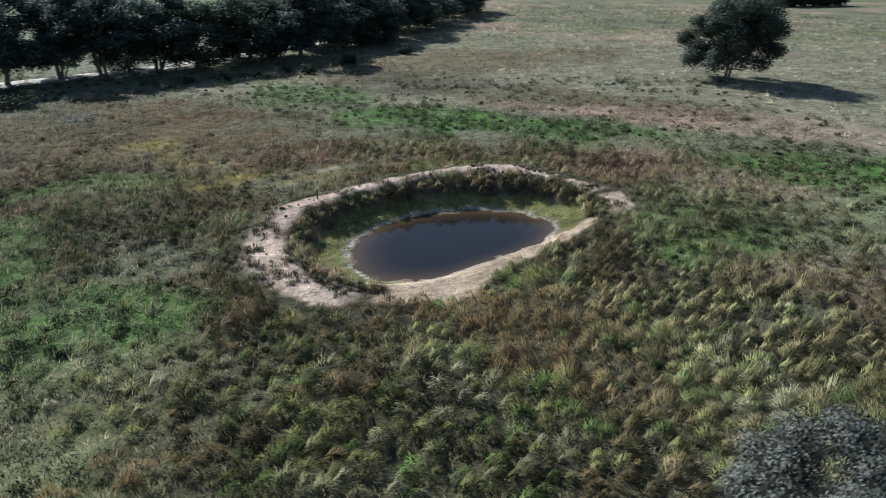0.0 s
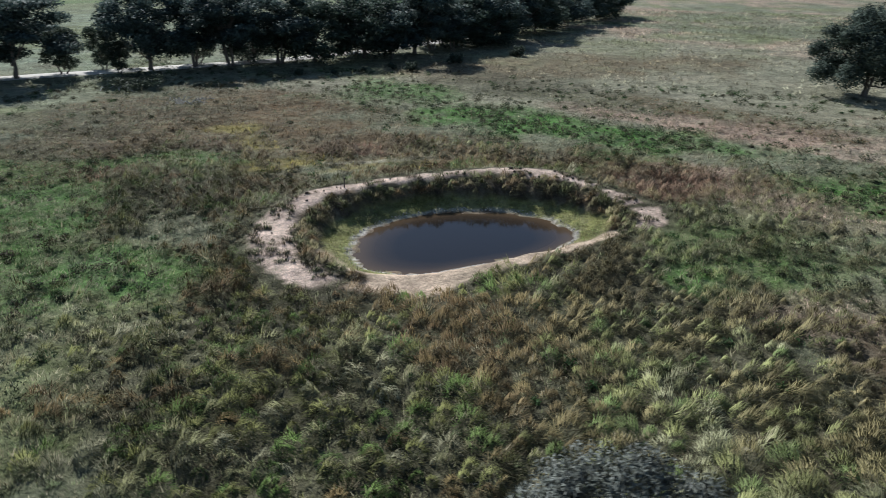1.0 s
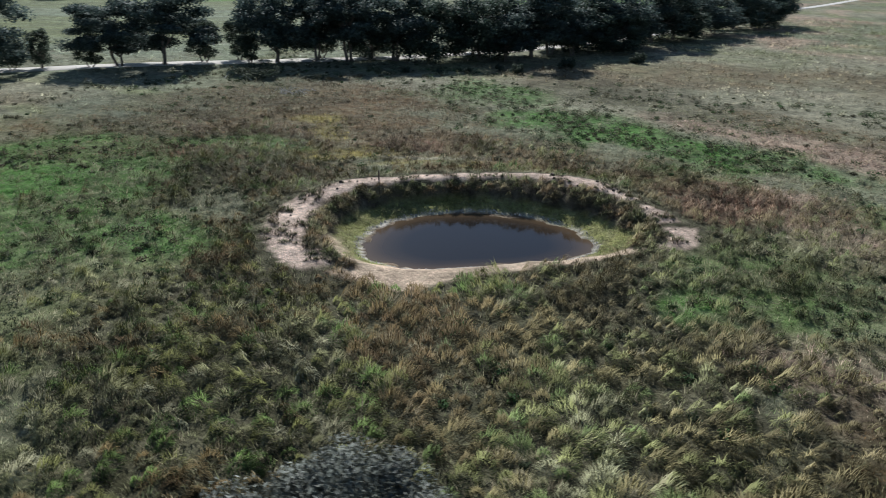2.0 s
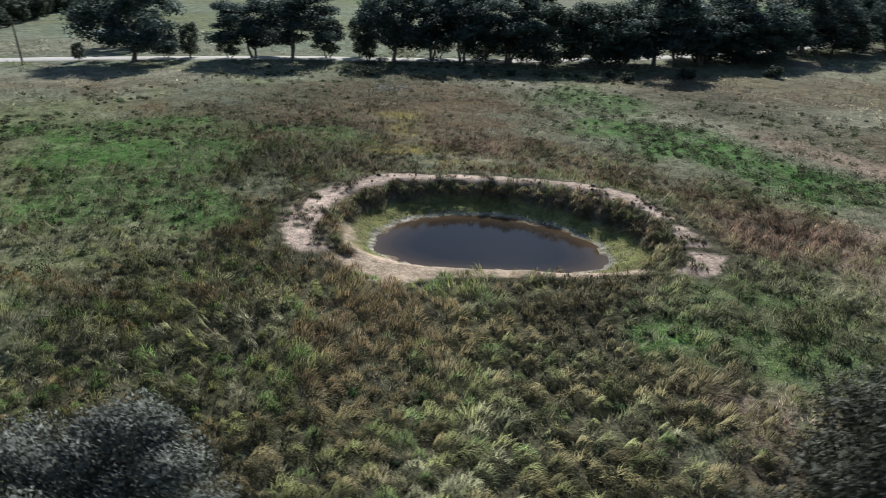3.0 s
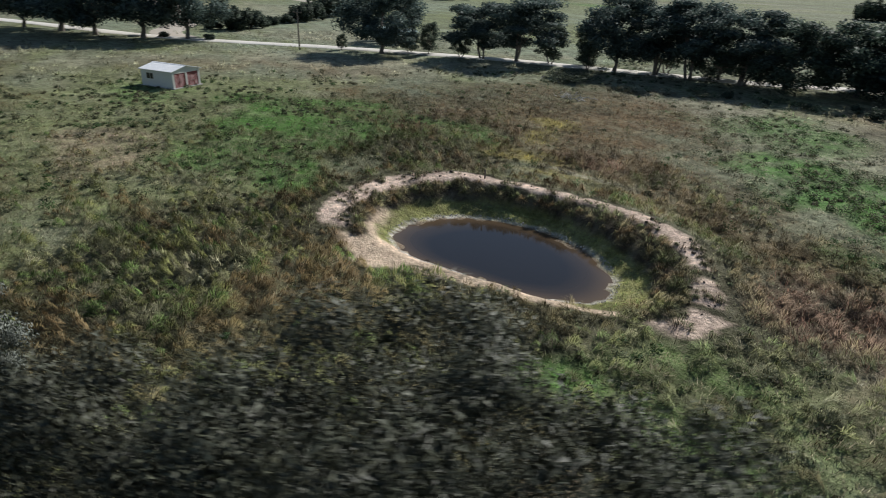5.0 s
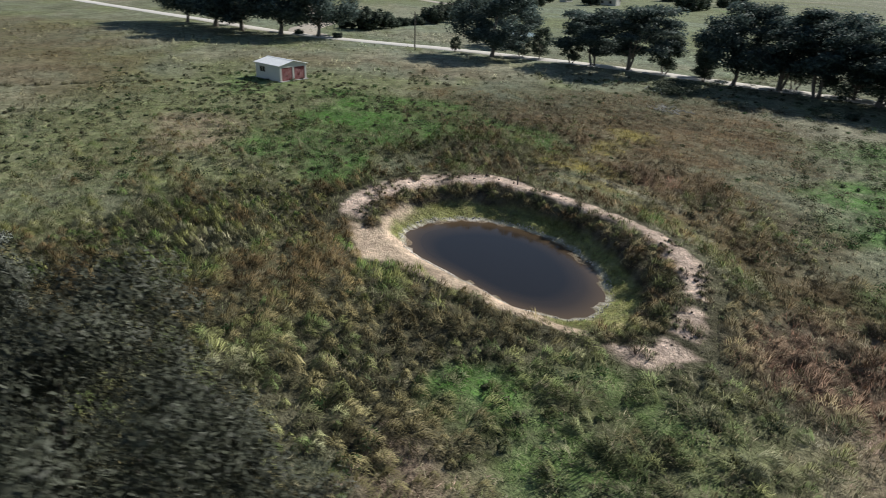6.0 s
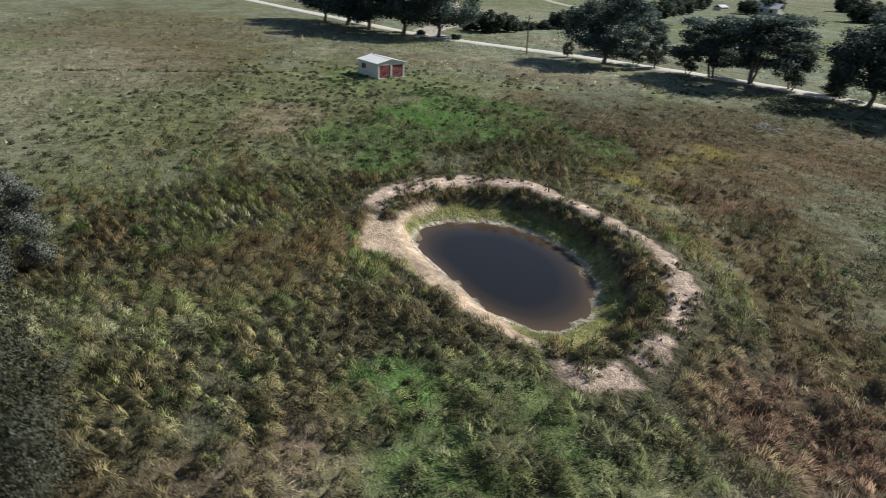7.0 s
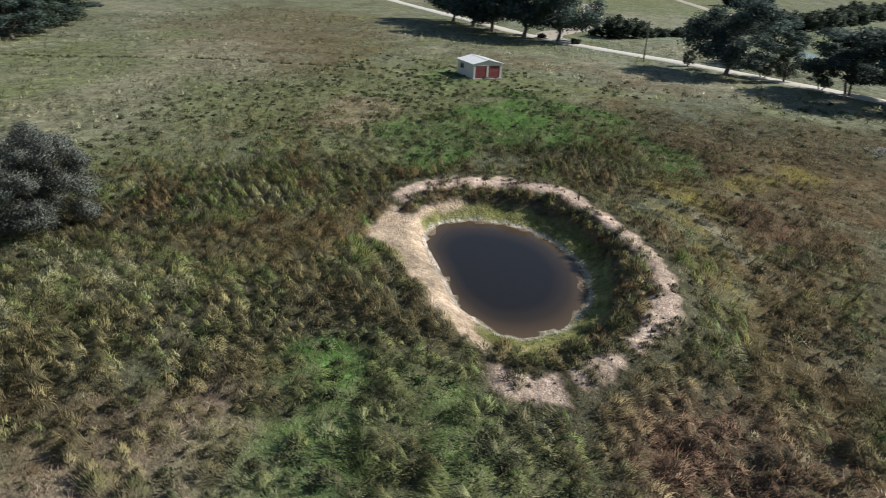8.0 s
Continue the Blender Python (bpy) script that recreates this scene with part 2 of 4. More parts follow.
def growth(x, y):
    """The colour of the ground's growth at each place, and how far each kind reigns there."""
    x, y = np.asarray(x, float), np.asarray(y, float)
    wob = rough_field(x, y, 5.0, 11, 3) * 0.38 + rough_field(x, y, 17.0, 12, 2) * 0.2
    share = {k: np.zeros_like(x) for k in COLOUR}
    share["far"] = np.ones_like(x)

    def lay(kind, m):
        for k in share:
            share[k] = share[k] * (1 - m)
        share[kind] = share[kind] + m
    lay("meadow", ramp(rough_field(x, y, 26.0, 13, 3), 0.1, 0.5) * 0.7)
    lay("pale", ramp(rough_field(x, y, 34.0, 14, 3), 0.2, 0.6) * 0.6)
    away = ramp(np.hypot(x, y - 40), 45, 70)
    lay("pink", ramp(rough_field(x + 0.5 * y, y * 2.6, 22.0, 16, 4), 0.05, 0.45) * 0.75 * away * ramp(x, -30, 5))
    lay("pale", ramp(rough_field(x + 0.5 * y, y * 2.8, 9.0, 19, 3), 0.35, 0.7) * 0.8 * away)
    lay("meadow", ramp(rough_field(x + 0.3 * y, y * 2.4, 16.0, 17, 3), 0.25, 0.55) * 0.75 * away)
    lay("olive", ramp(rough_field(x + 0.3 * y, y * 2.6, 11.0, 18, 4), 0.3, 0.7) * 0.55 * away)
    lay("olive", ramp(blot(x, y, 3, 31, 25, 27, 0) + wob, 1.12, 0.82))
    mottle = np.clip(0.92 + 0.5 * rough_field(x, y, 2.4, 15, 3), 0.3, 1.1)
    for kind, cx, cy, rx, ry, turn, most in PATCHES:
        lay(kind, ramp(blot(x, y, cx, cy, rx, ry, turn) + wob * 1.25, 1.3, 0.6) * np.clip(most * 1.12 * mottle, 0, 0.97))
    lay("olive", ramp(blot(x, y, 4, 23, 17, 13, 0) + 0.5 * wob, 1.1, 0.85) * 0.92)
    angle, r, (rw, rf, rc, hc, wp) = dam_at(x, y)
    bare = 0.5 * rough_field(x, y, 1.1, 21, 2)
    north = ramp(angle, 9, 16) * ramp(angle, 250, 240)
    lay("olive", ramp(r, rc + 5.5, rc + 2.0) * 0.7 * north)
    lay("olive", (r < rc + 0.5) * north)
    gone = ramp(rough_field(x, y, 2.2, 22, 2), -0.15, -0.5) * ramp(np.abs(angle - 45), 28, 18) * 0.2 + ramp(np.abs(angle - 47), 2.6, 1.0) + ramp(np.abs(angle - 31.5), 2.2, 0.8)
    lay("sand", ramp(np.abs(r - rc) / wp + 0.8 * bare + 0.25 * rough_field(x, y, 3.0, 23, 2), 1.35, 1.05) * ramp(angle, 15, 18) * ramp(angle, 241, 237) * (1 - np.clip(gone, 0, 1)))
    lay("earth", ramp(r, rc - wp - 0.4, rc - wp - 1.0) * north)
    lay("shelf", ramp(r + 0.4 * bare, rf + 0.25, rf - 0.1) * north)
    lay("tan", ramp(np.abs(angle - 230), 20, 12) * ramp(r + bare, rw + 0.9, rw + 1.5) * ramp(r + 0.4 * bare, rf + 0.7, rf + 0.35))
    beach = np.where(angle < 90, 8.1 + angle / 16 * 3.0, rc - 0.25 + 0.8 * ramp(np.abs(angle - 270.5), 9, 5))
    low = np.where(angle < 90, ramp(angle, 18, 15), ramp(angle, 241, 246))
    lay("tan", ramp(r + 0.7 * bare, beach + 0.5, beach + 0.1) * low)
    lay("shelf", ramp(np.abs(angle - 22), 16, 8) * ramp(r + 0.3 * bare, beach - 1.3, beach - 1.7))
    lay("salt", ramp(r + 0.4 * bare, rw + 0.36, rw + 0.2) * (0.85 - 0.4 * ramp(np.abs(angle - 105), 75, 45)))
    lay("mud", ramp(r + 0.3 * bare, rw + 0.06, rw - 0.06))
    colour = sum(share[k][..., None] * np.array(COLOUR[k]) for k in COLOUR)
    return colour, share


def mesh_of(name, verts, tris, colours=None, mat=None, smooth=False, normals=None):
    """One mesh from arrays: places (n, 3), triangles (m, 3) and the colour of each corner."""
    me = bpy.data.meshes.new(name)
    verts, tris = np.asarray(verts, np.float32), np.asarray(tris, np.int32)
    me.vertices.add(len(verts))
    me.vertices.foreach_set("co", verts.ravel())
    me.loops.add(tris.size)
    me.loops.foreach_set("vertex_index", tris.ravel())
    me.polygons.add(len(tris))
    me.polygons.foreach_set("loop_start", np.arange(0, tris.size, 3, dtype=np.int32))
    me.polygons.foreach_set("use_smooth", np.full(len(tris), smooth))
    me.update(calc_edges=True)
    if colours is not None:
        at = me.color_attributes.new("tint", "FLOAT_COLOR", "POINT")
        at.data.foreach_set("color", np.concatenate([colours, np.ones((len(colours), 1))], 1).astype(np.float32).ravel())
    if normals is not None:
        me.normals_split_custom_set_from_vertices(normals)
    if mat:
        me.materials.append(mat)
    return me


def part(name, data, mat, parent, label=""):
    """Links a bmesh or a mesh as one object under a thing or a part."""
    if isinstance(data, bmesh.types.BMesh):
        me = bpy.data.meshes.new(name)
        data.to_mesh(me)
        data.free()
        data = me
    if mat and not data.materials:
        data.materials.append(mat)
    ob = new(name, data)
    ob.parent = parent
    return tagged(ob, label)


def box(bm, lo, hi, soft=0.0):
    """An upright block between two corners, its edges eased, into a bmesh."""
    m = Matrix.Translation([(a + b) / 2 for a, b in zip(lo, hi)]) @ Matrix.Diagonal([b - a for a, b in zip(lo, hi)] + [1])
    vs = bmesh.ops.create_cube(bm, size=1.0, matrix=m)["verts"]
    if soft:
        es = list({e for v in vs for e in v.link_edges})
        bmesh.ops.bevel(bm, geom=es, offset=soft, segments=1, affect="EDGES")
    return bm


# ---- the ground: one sheet to the horizon ----
def lines_of(a, b, step, reach, growth_rate=1.06):
    core = list(np.arange(a, b + step / 2, step))
    lo, hi, s = [a], [b], step
    while hi[-1] < reach:
        s *= growth_rate
        hi.append(hi[-1] + s)
        lo.append(lo[-1] - s)
    return np.array(lo[:0:-1] + core + hi[1:])


gx, gy = lines_of(-18, 26, 0.34, 3600), lines_of(18, 60, 0.34, 3600)
GX, GY = np.meshgrid(gx, gy)
GX, GY = GX.ravel(), GY.ravel()
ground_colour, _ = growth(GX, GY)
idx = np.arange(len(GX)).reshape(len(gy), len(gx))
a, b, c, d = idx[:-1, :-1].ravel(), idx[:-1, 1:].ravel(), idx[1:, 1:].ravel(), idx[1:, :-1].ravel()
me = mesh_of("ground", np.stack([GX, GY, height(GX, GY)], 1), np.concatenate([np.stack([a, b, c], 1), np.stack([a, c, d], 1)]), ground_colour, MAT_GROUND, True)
tagged(new("ground", me), "rough paddock of brown and green grass round a dam", "ground", kind="structure")

# ---- the water ----
m, n, l, b = material("muddy_water", 0.06)
at = n.new("ShaderNodeAttribute")
at.attribute_name = "tint"
l.new(at.outputs["Color"], b.inputs["Base Color"])
b.inputs["IOR"].default_value = 1.36
bump(n, l, b, noise_at(n, l, 1.3, 3.0), 0.05, 0.02)
MAT_WATER = m
ang = np.linspace(0, 360, 120, endpoint=False)
rings = np.array([0.0, 0.35, 0.6, 0.78, 0.88, 0.95, 1.0])
edge = round_table(R_WATER, ang) + 0.35
vx = DAM[0] + (rings[:, None] * edge * np.cos(np.radians(ang))).ravel()
vy = DAM[1] + (rings[:, None] * edge * np.sin(np.radians(ang))).ravel()
shallow = np.repeat(ramp(rings, 0.55, 1.03) ** 1.8, len(ang))[:, None]
wc = np.array((0.0185, 0.0165, 0.0155)) * (1 - shallow) + np.array((0.12, 0.082, 0.048)) * shallow
k = np.arange(len(rings) * len(ang)).reshape(len(rings), len(ang))
q = [k[:-1].ravel(), k[1:].ravel(), np.roll(k, -1, 1)[1:].ravel(), np.roll(k, -1, 1)[:-1].ravel()]
me = mesh_of("pond_water", np.stack([vx, vy, np.full_like(vx, WATER_LEVEL)], 1), np.concatenate([np.stack([q[0], q[1], q[2]], 1), np.stack([q[0], q[2], q[3]], 1)]), wc, MAT_WATER, True)
tagged(new("pond_water", me), "still muddy brown water of a small farm dam", "pond", kind="structure")

# ---- the road ----
ROAD = [(-420, -300), (-260, -128), (-186, -55), (-150, -18), (-124, 8), (-111, 27), (-102, 44), (-92, 60), (-78, 79), (-60, 98), (-46, 115), (-30, 147), (-15.5, 200), (-4, 260), (10, 340), (40, 480), (120, 900)]


def smooth_line(points, step):
    """Evenly spaced places along a smooth line through the points."""
    p = np.array(points, float)
    p = np.concatenate([2 * p[:1] - p[1:2], p, 2 * p[-1:] - p[-2:-1]])
    out = []
    for i in range(1, len(p) - 2):
        m = max(2, int(np.hypot(*(p[i + 1] - p[i])) / step))
        for t in np.arange(m) / m:
            out.append(p[i] + 0.5 * t * (p[i + 1] - p[i - 1] + t * (2 * p[i - 1] - 5 * p[i] + 4 * p[i + 1] - p[i + 2] + t * (3 * (p[i] - p[i + 1]) + p[i + 2] - p[i - 1]))))
    return np.array(out + [p[-2]])


def strip(name, points, width, rise, mat, label, category, seed):
    """A raised way with sloping shoulders along a line."""
    p = smooth_line(points, 2.0)
    way = np.gradient(p, axis=0)
    way /= np.hypot(way[:, 0], way[:, 1])[:, None]
    side = np.stack([-way[:, 1], way[:, 0]], 1)
    rows = []
    for off, z in ((-0.62, -0.1), (-0.5, rise), (-0.25, rise + 0.01), (0, rise + 0.04), (0.25, rise + 0.01), (0.5, rise), (0.62, -0.1)):
        w = width * (1 + 0.12 * rough_field(p[:, 0], p[:, 1], 5.0, seed + int(off * 10), 2))
        c = p + side * (off * w)[:, None]
        rows.append(np.stack([c[:, 0], c[:, 1], np.full(len(p), z)], 1))
    v = np.concatenate(rows)
    k = np.arange(len(v)).reshape(len(rows), len(p))
    a, b, c, d = k[:-1, :-1].ravel(), k[:-1, 1:].ravel(), k[1:, 1:].ravel(), k[1:, :-1].ravel()
    me = mesh_of(name, v, np.concatenate([np.stack([a, c, b], 1), np.stack([a, d, c], 1)]), None, mat, True)
    return tagged(new(name, me), label, category, kind="structure")


strip("road", ROAD, 3.5, 0.06, MAT_ROAD, "pale unsealed gravel road lined with gum trees", "road", 40)

# ---- trees ----
def tube(points, radii, sides=7):
    """A tapered tube through the points; places and triangles."""
    p = np.array(points, float)
    way = np.gradient(p, axis=0)
    v, f = [], []
    for i, (c, w, r) in enumerate(zip(p, way, radii)):
        w = Vector(w).normalized()
        u = w.orthogonal().normalized()
        o = w.cross(u)
        for k in range(sides):
            t = 2 * math.pi * k / sides
            v.append(tuple(Vector(c) + (u * math.cos(t) + o * math.sin(t)) * r))
        if i:
            for k in range(sides):
                a, b = (i - 1) * sides + k, (i - 1) * sides + (k + 1) % sides
                f += [(a, b, b + sides), (a, b + sides, a + sides)]
    return np.array(v), np.array(f)


def leaves_in(rng, middles, sizes, count, length, width, colour, droop=0.3, corners=4, askew=0.3):
    """Small pointed leaves strewn through egg-shaped clumps, most near their skins."""
    which = rng.integers(0, len(middles), count)
    d = rng.normal(size=(count, 3))
    d /= np.linalg.norm(d, axis=1)[:, None]
    d *= (rng.random(count) ** 0.45)[:, None]
    c = middles[which] + d * sizes[which]
    w = rng.normal(size=(count, 3)) + d * 0.6
    w[:, 2] -= droop
    w /= np.linalg.norm(w, axis=1)[:, None]
    s = np.cross(w, rng.normal(size=(count, 3)))
    s /= np.linalg.norm(s, axis=1)[:, None]
    L, W = length * rng.uniform(0.6, 1.3, count)[:, None], width * rng.uniform(0.7, 1.3, count)[:, None]
    v = [c - w * L / 2, c + s * W / 2, c + w * L / 2, c - s * W / 2] if corners == 4 else [c - w * L / 2 + s * W / 2, c + w * L / 2, c - w * L / 2 - s * W / 2]
    v = np.stack(v, 1).reshape(-1, 3)
    k = np.arange(count)[:, None] * corners
    f = np.concatenate([k + [0, 1, 2], k + [0, 2, 3]]) if corners == 4 else k + [0, 1, 2]
    shade = rng.uniform(0.75, 1.25, len(middles))[which][:, None] * np.array(colour)
    # Each clump is lit as one rounded head, its leaves a little askew.
    way = d / (sizes[which] / sizes[which].max(1)[:, None]) + rng.normal(0, askew, (count, 3)) + (0, 0, 0.12)
    way /= np.linalg.norm(way, axis=1)[:, None]
    p = v.reshape(count, corners, 3)
    wrong = (np.cross(p[:, 1] - p[:, 0], p[:, 2] - p[:, 0]) * way).sum(1) < 0
    if corners == 4:
        wrong = np.concatenate([wrong, wrong])
    f[wrong] = f[wrong][:, ::-1]
    return v, f, np.repeat(shade, corners, 0), np.repeat(way, corners, 0)


def tree(label, seed, tall, spread, bare, clumps, leaves, leaf, colour, mat=None, lean=(0, 0), trunks=1, squash=0.8, near=False, dead=0):
    """A gum: forked trunk, limbs that carry clumps of leaves. bare: the height below the crown."""
    rng = np.random.default_rng(seed)
    root = new("tree")
    middles, sizes = [], []
    for i in range(clumps):
        t = (i + 0.5) / clumps
        turn = rng.uniform(0, 6.2832) if i % 2 else (i * 2.39996)
        h = 0.04 + 0.90 * ((i * 7 % clumps) + rng.random()) / clumps
        z = bare + (tall - bare) * h
        side = math.sqrt(max(0.04, 1 - abs((h - 0.38) / (0.66 if h > 0.38 else 0.62)) ** (2.3 if near else 2.0)))
        reach = spread * side * (rng.uniform(0.55, 0.92) if i % 4 else rng.uniform(0.1, 0.5))
        s = spread * rng.uniform(0.22, 0.36) * (0.8 if near else 0.95)
        middles.append((math.cos(turn) * reach + lean[0] * h, math.sin(turn) * reach + lean[1] * h, min(z, tall - s * 0.5)))
        sizes.append((s, s, s * squash * rng.uniform(0.75, 1.1)))
    middles, sizes = np.array(middles), np.array(sizes)
    top = bare + (tall - bare) * 0.35
    for k in range(trunks):
        off = Vector((rng.uniform(-0.5, 0.5), rng.uniform(-0.5, 0.5), 0)) * (0.9 if trunks > 1 else 0)
        pts = [(off.x, off.y, -0.3), (off.x * 1.1, off.y * 1.1, 0.3), (off.x * 1.6 + rng.uniform(-0.2, 0.2), off.y * 1.6 + rng.uniform(-0.2, 0.2), bare * 0.6), (off.x * 2.4 + lean[0] * 0.2, off.y * 2.4 + lean[1] * 0.2, top)]
        w = tall * 0.027 / math.sqrt(trunks)
        v, f = tube(pts, [w * 1.45, w, w * 0.8, w * 0.45], 9)
        part("trunk", mesh_of("trunk", v, f, None, MAT_BARK, True), None, root, "grey-brown gum bark" if k == 0 else "")
    limbs = middles[:: max(1, clumps // 12)]
    for c in limbs:
        start = np.array((lean[0] * 0.15, lean[1] * 0.15, rng.uniform(bare * 0.55, top * 0.95)))
        bend = start * 0.5 + c * 0.5 + np.array((0, 0, -0.08 * tall * rng.random()))
        w = tall * 0.009
        v, f = tube([start, start * 0.72 + bend * 0.28, bend, c], [w * 1.3, w, w * 0.7, w * 0.25], 6)
        part("limb", mesh_of("limb", v, f, None, MAT_BARK, True), None, root)
    for k in range(dead):
        turn = rng.uniform(0, 6.28)
        start = np.array((0, 0, bare * 0.8))
        end = np.array((math.cos(turn) * spread * 1.02, math.sin(turn) * spread * 1.02, bare + rng.uniform(-0.5, 0.6)))
        pts = [start, start * 0.6 + end * 0.4 + (0, 0, 0.5), start * 0.25 + end * 0.75 + (0, 0, 0.2), end]
        v, f = tube(pts, [0.08, 0.06, 0.04, 0.015], 5)
        allv, allf = [v], [f]
        for s in range(5):
            q = start * (0.5 - s * 0.09) + end * (0.5 + s * 0.09)
            e = q + rng.normal(size=3) * 0.7 + (end - start) * 0.12
            v2, f2 = tube([q, (q + e) / 2 + (0, 0, 0.1), e], [0.03, 0.02, 0.008], 4)
            allf.append(f2 + sum(len(x) for x in allv))
            allv.append(v2)
        part("dead_branch", mesh_of("dead_branch", np.concatenate(allv), np.concatenate(allf), None, MAT_DEADWOOD, True), None, root, "bleached bare dead branch")
    v, f, col, way = leaves_in(rng, middles, sizes, leaves, leaf[0], leaf[1], colour, 0.3, 3)
    if near or leaves > 8000:
        # Thicker shoots inside the clumps close the crown.
        v2, f2, c2, w2 = leaves_in(rng, middles, sizes * (0.62 if near else 0.72), leaves // 6, leaf[0] * 1.5, leaf[1] * 2.0, colour, 0.3, 3)
        v, f, col, way = np.concatenate([v, v2]), np.concatenate([f, f2 + len(v)]), np.concatenate([col, c2]), np.concatenate([way, w2])
    part("crown", mesh_of("crown", v, f, col, mat or MAT_LEAF, True, way), None, root, "dark grey-green gum leaves")
    return tagged(root, label, "tree")


# GUM is brightened to stand in for haze over the distant crowns.
GUM = (0.088, 0.122, 0.108)
GREY = (0.148, 0.162, 0.138)
# The two trees close under the flight.
near_a = tree("spreading grey-leaved gum standing in tussock grass", 3, 6.3, 4.0, 0.4, 95, 100000, (0.13, 0.046), GREY, MAT_LEAF_NEAR, near=True, trunks=2)
near_a.matrix_world = pose(10.8, 10.9, float(height(10.8, 10.9)))
near_b = tree("tall dense dark gum with a few bare dead twigs", 8, 11.5, 4.5, 0.7, 135, 135000, (0.112, 0.038), (0.070, 0.074, 0.052), MAT_LEAF_NEAR, near=True, trunks=2, dead=4)
near_b.matrix_world = pose(27.2, 21.2, float(height(27.2, 21.2)))
near_c = tree("tall dense dark gum crowding its neighbour", 9, 12.5, 4.8, 1.6, 125, 115000, (0.112, 0.038), (0.068, 0.074, 0.052), MAT_LEAF_NEAR, near=True, trunks=1)
near_c.matrix_world = pose(30.8, 26.6, float(height(30.8, 26.6)))
near_d = tree("dense dark gum between two taller ones", 10, 12.4, 4.6, 1.6, 110, 95000, (0.112, 0.038), (0.069, 0.074, 0.052), MAT_LEAF_NEAR, near=True, trunks=1)
near_d.matrix_world = pose(28.2, 25.3, float(height(28.2, 25.3)))
# The lone tree in the open paddock.
lone = tree("lone broad-crowned dark gum in open pasture", 21, 12.3, 8.1, 2.3, 66, 42000, (0.30, 0.18), (0.078, 0.104, 0.082), lean=(0.6, -0.4), trunks=2, squash=0.8)
lone.matrix_world = pose(46.2, 104.6, 0)

# Gums along the road: a few grown forms, set out as they stand.
FORMS = [
    tree("dark rounded gum by the gravel road", 31, 11.0, 5.8, 1.8, 60, 14500, (0.34, 0.2), GUM, squash=0.75),
    tree("spreading many-stemmed gum by the gravel road", 32, 10.6, 6.2, 2.6, 56, 14500, (0.34, 0.2), GUM, trunks=3, squash=0.6),
    tree("slender light-crowned young gum by the gravel road", 33, 7.0, 2.9, 1.0, 40, 5600, (0.30, 0.17), (0.085, 0.112, 0.08), trunks=2),
    tree("tall open gum with bare lower stems by the gravel road", 34, 12.6, 5.6, 3.6, 50, 14000, (0.34, 0.2), GUM, trunks=4, squash=0.65),
    tree("broad low-crowned gum by the gravel road", 35, 10.2, 6.0, 0.8, 62, 15000, (0.34, 0.2), (0.075, 0.104, 0.078), squash=0.8),
]
# form, x, y, size, turn
ROW = [
    (0, -140, -18, 1.2, 100), (0, -132, -9, 1.25, 60), (0, -124, -1, 1.25, 10), (0, -118.5, 9, 1.2, 80), (0, -116, 18, 1.1, 150),
    (0, -90.5, 54.8, 1.0, 40), (2, -88.8, 64.4, 0.85, 0), (2, -91.5, 61.0, 0.75, 90), (2, -96.5, 48.0, 0.45, 0), (3, -110.5, 63.5, 0.86, 30),
    (1, -81.5, 73.0, 1.1, 0), (1, -77.5, 78.5, 1.1, 120), (2, -73.5, 84.0, 1.1, 40), (2, -71.5, 90.0, 1.15, 200),
    (0, -64.0, 92.0, 0.9, 70), (3, -59.0, 97.0, 1.1, 10), (3, -54.0, 100.5, 1.2, 140), (3, -48.0, 106.0, 1.12, 260), (4, -43.0, 110.5, 1.15, 0),
    (4, -36.0, 118.0, 1.0, 100), (1, -33.0, 123.0, 1.08, 200), (0, -28.5, 127.0, 1.08, 300), (1, -26.5, 133.0, 1.1, 20), (4, -23.0, 141.0, 1.0, 250), (0, -20.0, 150.0, 1.08, 160),
    (3, -39.5, 122.5, 0.8, 310), (1, -30.5, 118.5, 0.72, 70), (3, -22.0, 134.0, 0.86, 110), (1, -27.0, 143.0, 0.95, 220), (4, -17.0, 145.5, 0.8, 15), (3, -13.5, 154.0, 0.75, 75), (1, -21.5, 158.0, 0.9, 130),
    (3, -17.0, 160.0, 0.9, 30), (0, -13.5, 170.0, 1.0, 220), (1, -16.5, 178.0, 0.9, 40), (4, -10.0, 181.0, 1.0, 130), (0, -6.0, 193.0, 1.0, 60), (1, -3.0, 206.0, 1.0, 310), (0, 1.0, 220.0, 1.0, 190), (4, 5.0, 234.0, 1.0, 50), (0, 9.0, 250.0, 1.1, 100),
    (0, -43.5, -66.5, 0.72, 20), (4, -49.5, -71.0, 0.8, 120), (1, -55.5, -76.0, 0.8, 250), (0, -38.0, -72.0, 0.8, 300), (4, -62.0, -81.0, 0.9, 80), (1, -70.0, -87.0, 0.9, 10),
    (4, -52.5, 105.5, 0.72, 200), (2, -61.0, 101.0, 1.1, 80), (2, -66.5, 88.0, 0.9, 10), (2, -84.0, 69.5, 0.8, 60),
]
used = set()
for form, x, y, size, turn in ROW:
    m = pose(x, y, 0, 0, 0, turn) @ Matrix.Diagonal((size * (1.1 + 0.16 * math.sin(x * 1.7)), size * (1.1 + 0.16 * math.cos(y * 1.3)), size * (1 + 0.12 * math.sin(y * 2.3 + x)), 1))
    if form in used:
        ob = copy_thing(FORMS[form], m)
    else:
        ob = FORMS[form]
        used.add(form)
        ob.matrix_basis = m
    tagged(ob, group="gums along the road")

